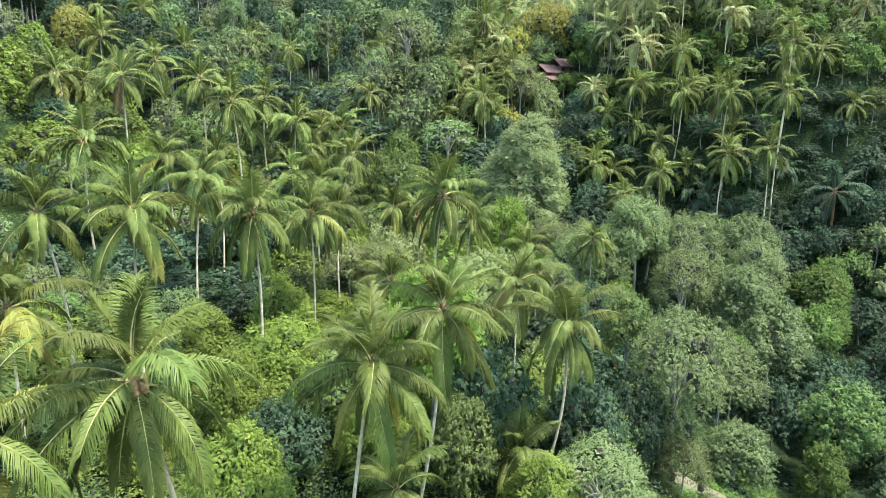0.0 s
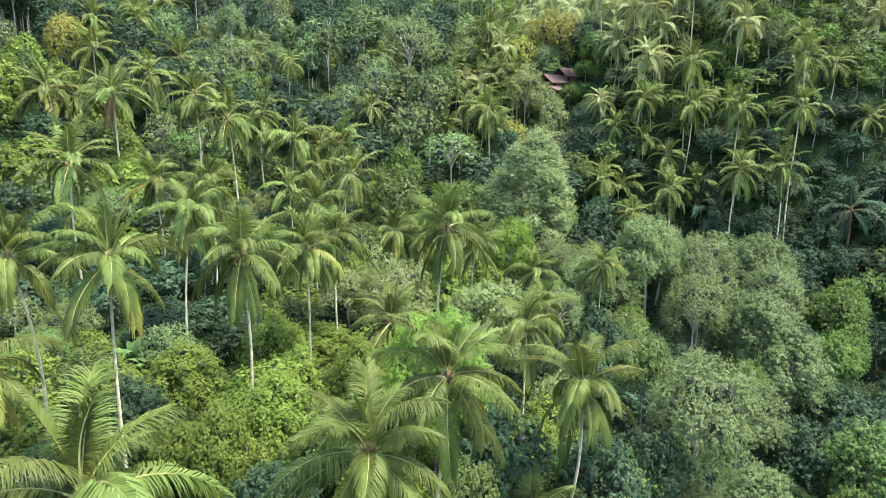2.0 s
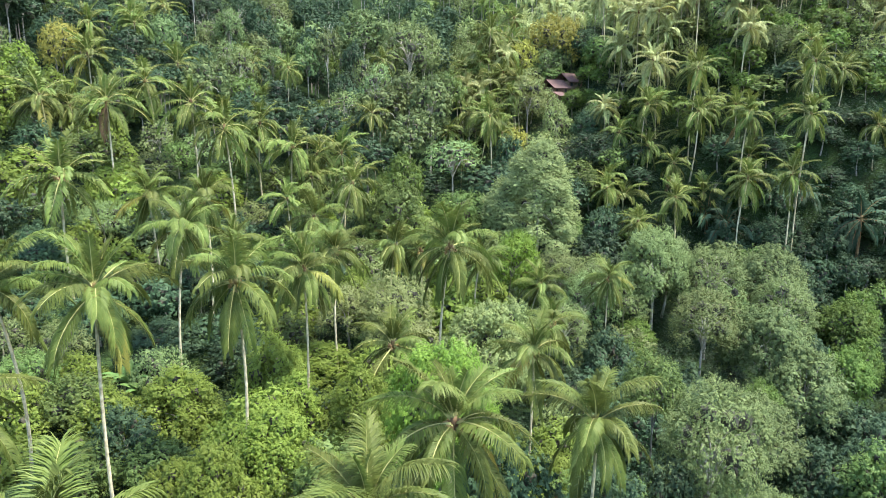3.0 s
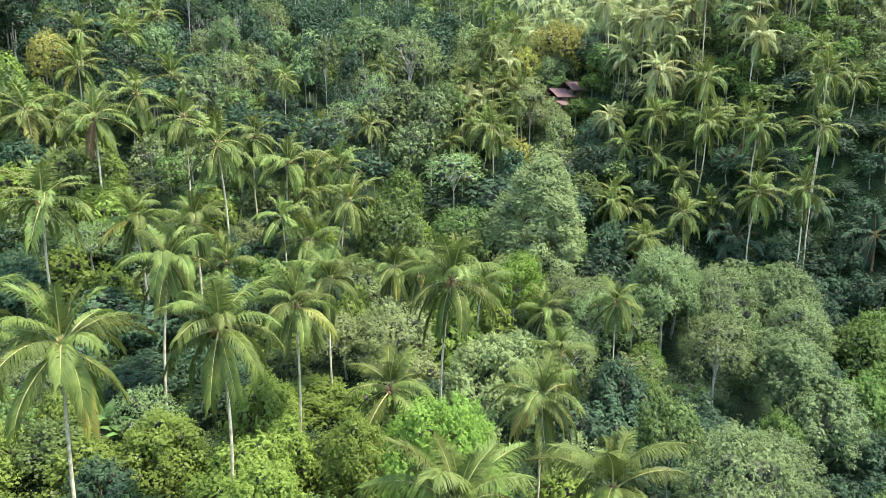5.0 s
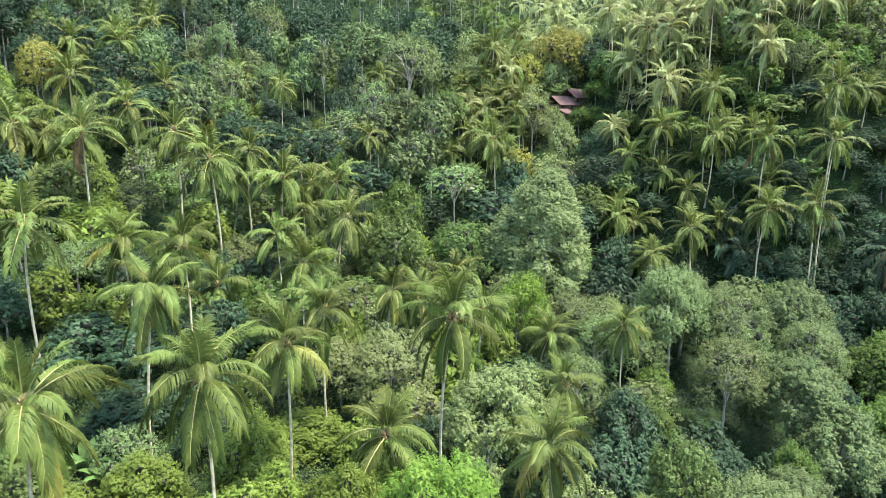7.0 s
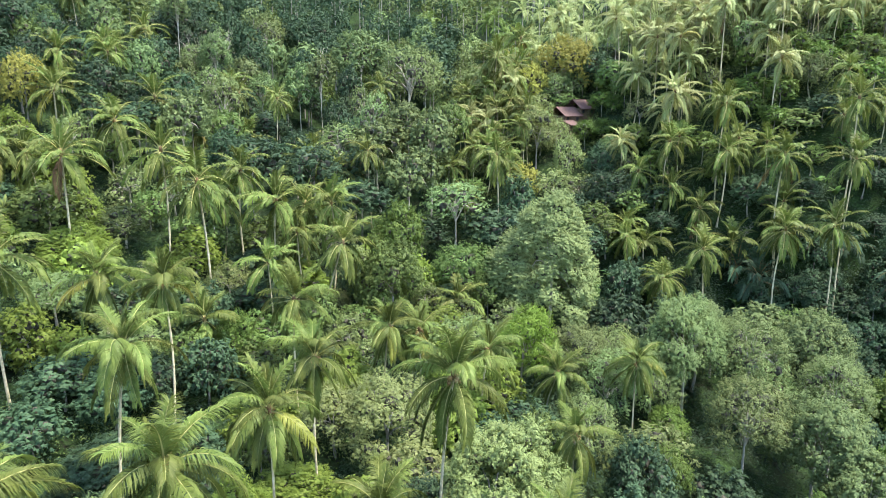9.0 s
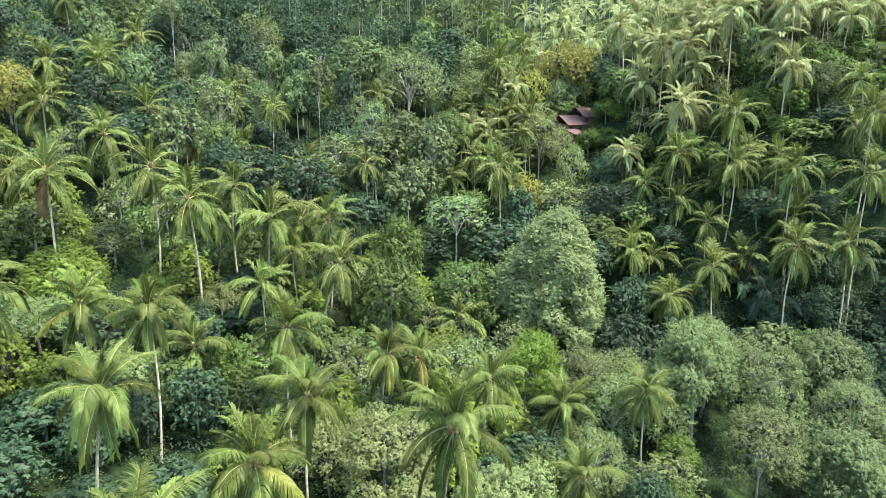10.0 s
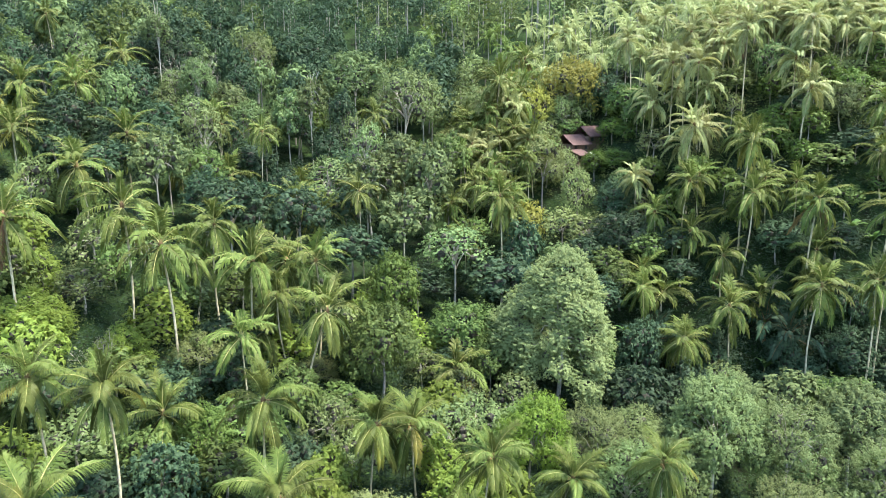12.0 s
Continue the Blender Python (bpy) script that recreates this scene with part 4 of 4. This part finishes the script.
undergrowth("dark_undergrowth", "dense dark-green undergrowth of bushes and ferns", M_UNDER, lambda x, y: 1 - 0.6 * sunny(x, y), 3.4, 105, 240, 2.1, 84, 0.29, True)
undergrowth("green_undergrowth", "lighter green bushes covering the forest floor", M_MID, lambda x, y: 0.7 * sunny(x, y), 3.6, 105, 240, 2.4, 125, 0.26, True)
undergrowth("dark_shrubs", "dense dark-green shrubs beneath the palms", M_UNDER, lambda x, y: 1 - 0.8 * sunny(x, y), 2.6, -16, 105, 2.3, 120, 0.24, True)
undergrowth("green_shrubs", "leafy lime-green shrubs beneath the palms", M_LIME, lambda x, y: np.minimum(1, 1.5 * sunny(x, y)), 2.9, -16, 74, 2.1, 120, 0.24, True)
undergrowth("green_shrubs", "leafy mid-green shrubs beneath the palms", M_MID, lambda x, y: 0.8 * sunny(x, y), 2.6, 74, 105, 2.3, 130, 0.22, True)

undergrowth("grass", "bright green grass and low weeds round the clearing", M_GRASS, lambda x, y: ((x - 35) / 1.9) ** 2 + (y - 76) ** 2 < rng.uniform(40, 130, len(x)), 0.9, 62, 94, 0.42, 26, 0.26, True, 0.42)


# ---- the clearing, the farmhouse and small plants ----
def clearing():
    """Bare trodden earth in the open spot beside the stream."""
    ring, fan, cx, cy = 40, 8, 29.2, 73.6
    v = [(cx, cy, float(ground_z(cx, cy)) + 0.22)]
    for j in range(1, fan + 1):
        for i in range(ring):
            a = 2 * math.pi * i / ring
            r = j / fan * (2.6 + 0.7 * math.sin(3 * a + 1) + 0.45 * math.sin(5 * a) + 0.22 * math.sin(11 * a + 2))
            x, y = cx + 1.6 * r * math.cos(a), cy + r * math.sin(a)
            v.append((x, y, float(ground_z(x, y)) + 0.22 - 0.5 * (j == fan)))
    f = [(0, 1 + i, 1 + (i + 1) % ring) for i in range(ring)]
    for j in range(fan - 1):
        for i in range(ring):
            p, q = 1 + j * ring + i, 1 + j * ring + (i + 1) % ring
            f += [(p, p + ring, q + ring), (p, q + ring, q)]
    tagged(new("dirt_clearing", mesh_np("dirt_clearing", np.array(v), np.array(f), [M_DIRT], smooth=True)), "bare light-brown trodden earth in a small clearing", "ground", kind="structure")


clearing()
M_ROOF = bark_material("rusty_roof", (0.058, 0.031, 0.025), (0.108, 0.056, 0.044), 0, 1.2)
M_WALL = bark_material("limewashed_wall", (0.42, 0.40, 0.36), (0.66, 0.63, 0.58), 0, 0.9)
M_WOOD = bark_material("dark_planks", (0.06, 0.04, 0.025), (0.14, 0.09, 0.055), 0, 3.0)
M_PANE = bark_material("dark_opening", (0.01, 0.01, 0.01), (0.02, 0.02, 0.02))


def block(name, lo, hi, material, parent, label=""):
    bm = bmesh.new()
    lo, hi = Vector(lo), Vector(hi)
    size = hi - lo
    bmesh.ops.create_cube(bm, size=1, matrix=Matrix.Translation((lo + hi) / 2) @ Matrix.Diagonal((*size, 1)))
    bmesh.ops.bevel(bm, geom=bm.edges[:], offset=min(size) * 0.12, segments=1, affect='EDGES')
    me = bpy.data.meshes.new(name)
    bm.to_mesh(me)
    bm.free()
    me.materials.append(material)
    ob = new(name, me)
    ob.parent = parent
    if label:
        ob["label"] = label
    return ob


def roof_slope(parent, length, run, rise, side, eave):
    """One pitch of a ribbed roof, from the ridge down to the eave."""
    ribs = 24
    v, f = [], []
    for i in range(ribs * 2 + 1):
        x = -length / 2 + length * i / (ribs * 2)
        lift = 0.035 if i % 2 else 0.0
        for a, z in ((0.0, eave + rise), (run * 0.5, eave + rise * 0.5 - 0.03), (run, eave)):
            v.append((x, side * a, z + lift))
            v.append((x, side * a, z + lift - 0.05))
    for i in range(ribs * 2):
        p, q = i * 6, i * 6 + 6
        for k in (0, 2):
            f += [(p + k, q + k, q + k + 2), (p + k, q + k + 2, p + k + 2), (p + k + 1, q + k + 3, q + k + 1), (p + k + 1, p + k + 3, q + k + 3)]
        f += [(p + 4, q + 4, q + 5), (p + 4, q + 5, p + 5)]
    ob = new("roof", mesh_np("roof", np.array(v), np.array(f), [M_ROOF]))
    ob.parent = parent
    ob["label"] = "rusty red-brown ribbed roof"


def farmhouse(x, y, turn, length, deep, walls, rise, base):
    root = tagged(new("farmhouse"), "small farmhouse with a rusty red-brown gabled roof", "house", "farmhouses under the trees")
    root.matrix_basis = pose(x, y, base, 0, 0, turn)
    l, d = length / 2, deep / 2
    low = -4.0
    for lo, hi in (((-l, -d, low), (l, -d + 0.2, walls)), ((-l, d - 0.2, low), (l, d, walls)), ((-l, -d + 0.2, low), (-l + 0.2, d - 0.2, walls)), ((l - 0.2, -d + 0.2, low), (l, d - 0.2, walls))):
        block("wall", lo, hi, M_WOOD, root, "weathered dark plank wall")
    for side in (-1, 1):
        roof_slope(root, length + 1.2, d + 0.8, rise, side, walls - 0.15)
    block("ridge_cap", (-l - 0.6, -0.15, walls + rise - 0.16), (l + 0.6, 0.15, walls + rise - 0.06), M_ROOF, root)
    block("door", (-0.5, -d - 0.04, 0.0), (0.4, -d - 0.003, 2.0), M_WOOD, root, "dark plank door")
    for wx in (-l * 0.6, l * 0.55):
        block("window", (wx - 0.5, -d - 0.04, 0.9), (wx + 0.5, -d - 0.003, 1.9), M_PANE, root, "dark shuttered window")


farmhouse(33.2, 226.5, 40, 7.0, 5.8, 2.3, 2.6, 37.2)
farmhouse(38.3, 230.8, 40, 6.4, 5.4, 2.3, 2.7, 39.2)
farmhouse(33.0, 220.8, 52, 5.2, 4.6, 1.9, 1.3, 35.2)
yard = tagged(new("concrete_yard"), "small pale concrete yard in front of the farmhouse", "yard", kind="structure")
yard.matrix_basis = pose(37.6, 224.2, 37.3, 0, 0, 40)
block("slab", (-2.4, -1.7, -3.0), (2.4, 1.7, 0.0), M_WALL, yard)


def banana_plant(x, y, size=1.0):
    rng = np.random.default_rng(abs(int(x * 71 + y * 13)))
    z0 = float(ground_z(x, y)) - 0.1
    root = tagged(new("banana_plant"), "banana plant with broad arching green leaves", "plant", "banana plants in the undergrowth")
    root.location = (x, y, z0)
    t = np.linspace(0, 1, 5)
    high = 2.6 * size
    v, f = tube(np.stack([0.1 * t, 0 * t, high * t], 1), 0.14 * size * (1.1 - 0.5 * t), 7)
    new("stem", mesh_np("banana_stem", v, f, [M_RIB], smooth=True)).parent = root
    for i in range(9):
        s = np.linspace(0, 1, 9)
        long = 2.5 * size * rng.uniform(0.8, 1.15)
        ang = radians(rng.uniform(55, 85)) - radians(rng.uniform(70, 120)) * s ** 1.3
        path = np.zeros((9, 2))
        path[1:, 0], path[1:, 1] = np.cumsum(np.cos(ang[:-1])) * long / 8, np.cumsum(np.sin(ang[:-1])) * long / 8
        w = 0.33 * size * np.sin(np.clip(s * 0.93 + 0.05, 0, 1) * np.pi) ** 0.6
        v = np.concatenate([np.stack([path[:, 0], e * w, path[:, 1] - abs(e) * w * 0.35], 1) for e in (-1, 0, 1)])
        f = []
        for k in range(2):
            for j in range(8):
                p, q = k * 9 + j, (k + 1) * 9 + j
                f += [(p, p + 1, q + 1), (p, q + 1, q)]
        leaf = new("leaf", mesh_np("banana_leaf", v, np.array(f), [M_BANANA]))
        leaf.parent = root
        leaf.matrix_basis = pose(0.1, 0, high * 0.92, 0, 0, 137.5 * i + rng.normal() * 12)


for x, y, size in BANANAS:
    banana_plant(x, y, size)


def bare_tree(x, y, high, seed):
    """A leafless tree of forking pale twigs."""
    rng = np.random.default_rng(seed)
    root = tagged(new("bare_tree"), "leafless pale grey tree with thin forking branches", "tree", "bare trees")
    root.location = (x, y, float(ground_z(x, y)) - 0.2)
    parts = []

    def grow(p, way, long, r, depth):
        s = np.linspace(0, 1, 4)[:, None]
        bend = rng.normal(size=3) * 0.12 * long
        path = p + way * long * s + bend * s ** 2
        parts.append(tube(path, r * (1 - 0.4 * s[:, 0]), 5 if depth > 2 else 3))
        if depth:
            for _ in range(3):
                w = way + rng.normal(size=3) * 0.5 + np.array((0, 0, 0.15))
                grow(path[int(rng.integers(2, 4))], w / np.linalg.norm(w), long * rng.uniform(0.55, 0.75), r * 0.55, depth - 1)

    grow(np.zeros(3), np.array((0.05, 0, 1.0)), high * 0.42, high * 0.010, 5)
    v, f = joined(parts)
    new("branchwork", mesh_np("branchwork", v, f, [M_PALEBARK], smooth=True)).parent = root


for n, (x, y, high) in enumerate(((60.8, 166.6, 9.0), (-103.6, 216.7, 18.0), (-46.5, 128.0, 8.0), (24.0, 74.5, 10.0), (16.5, 84.0, 7.0), (-71.0, 233.0, 22.0))):
    bare_tree(x, y, high, 50 + n)
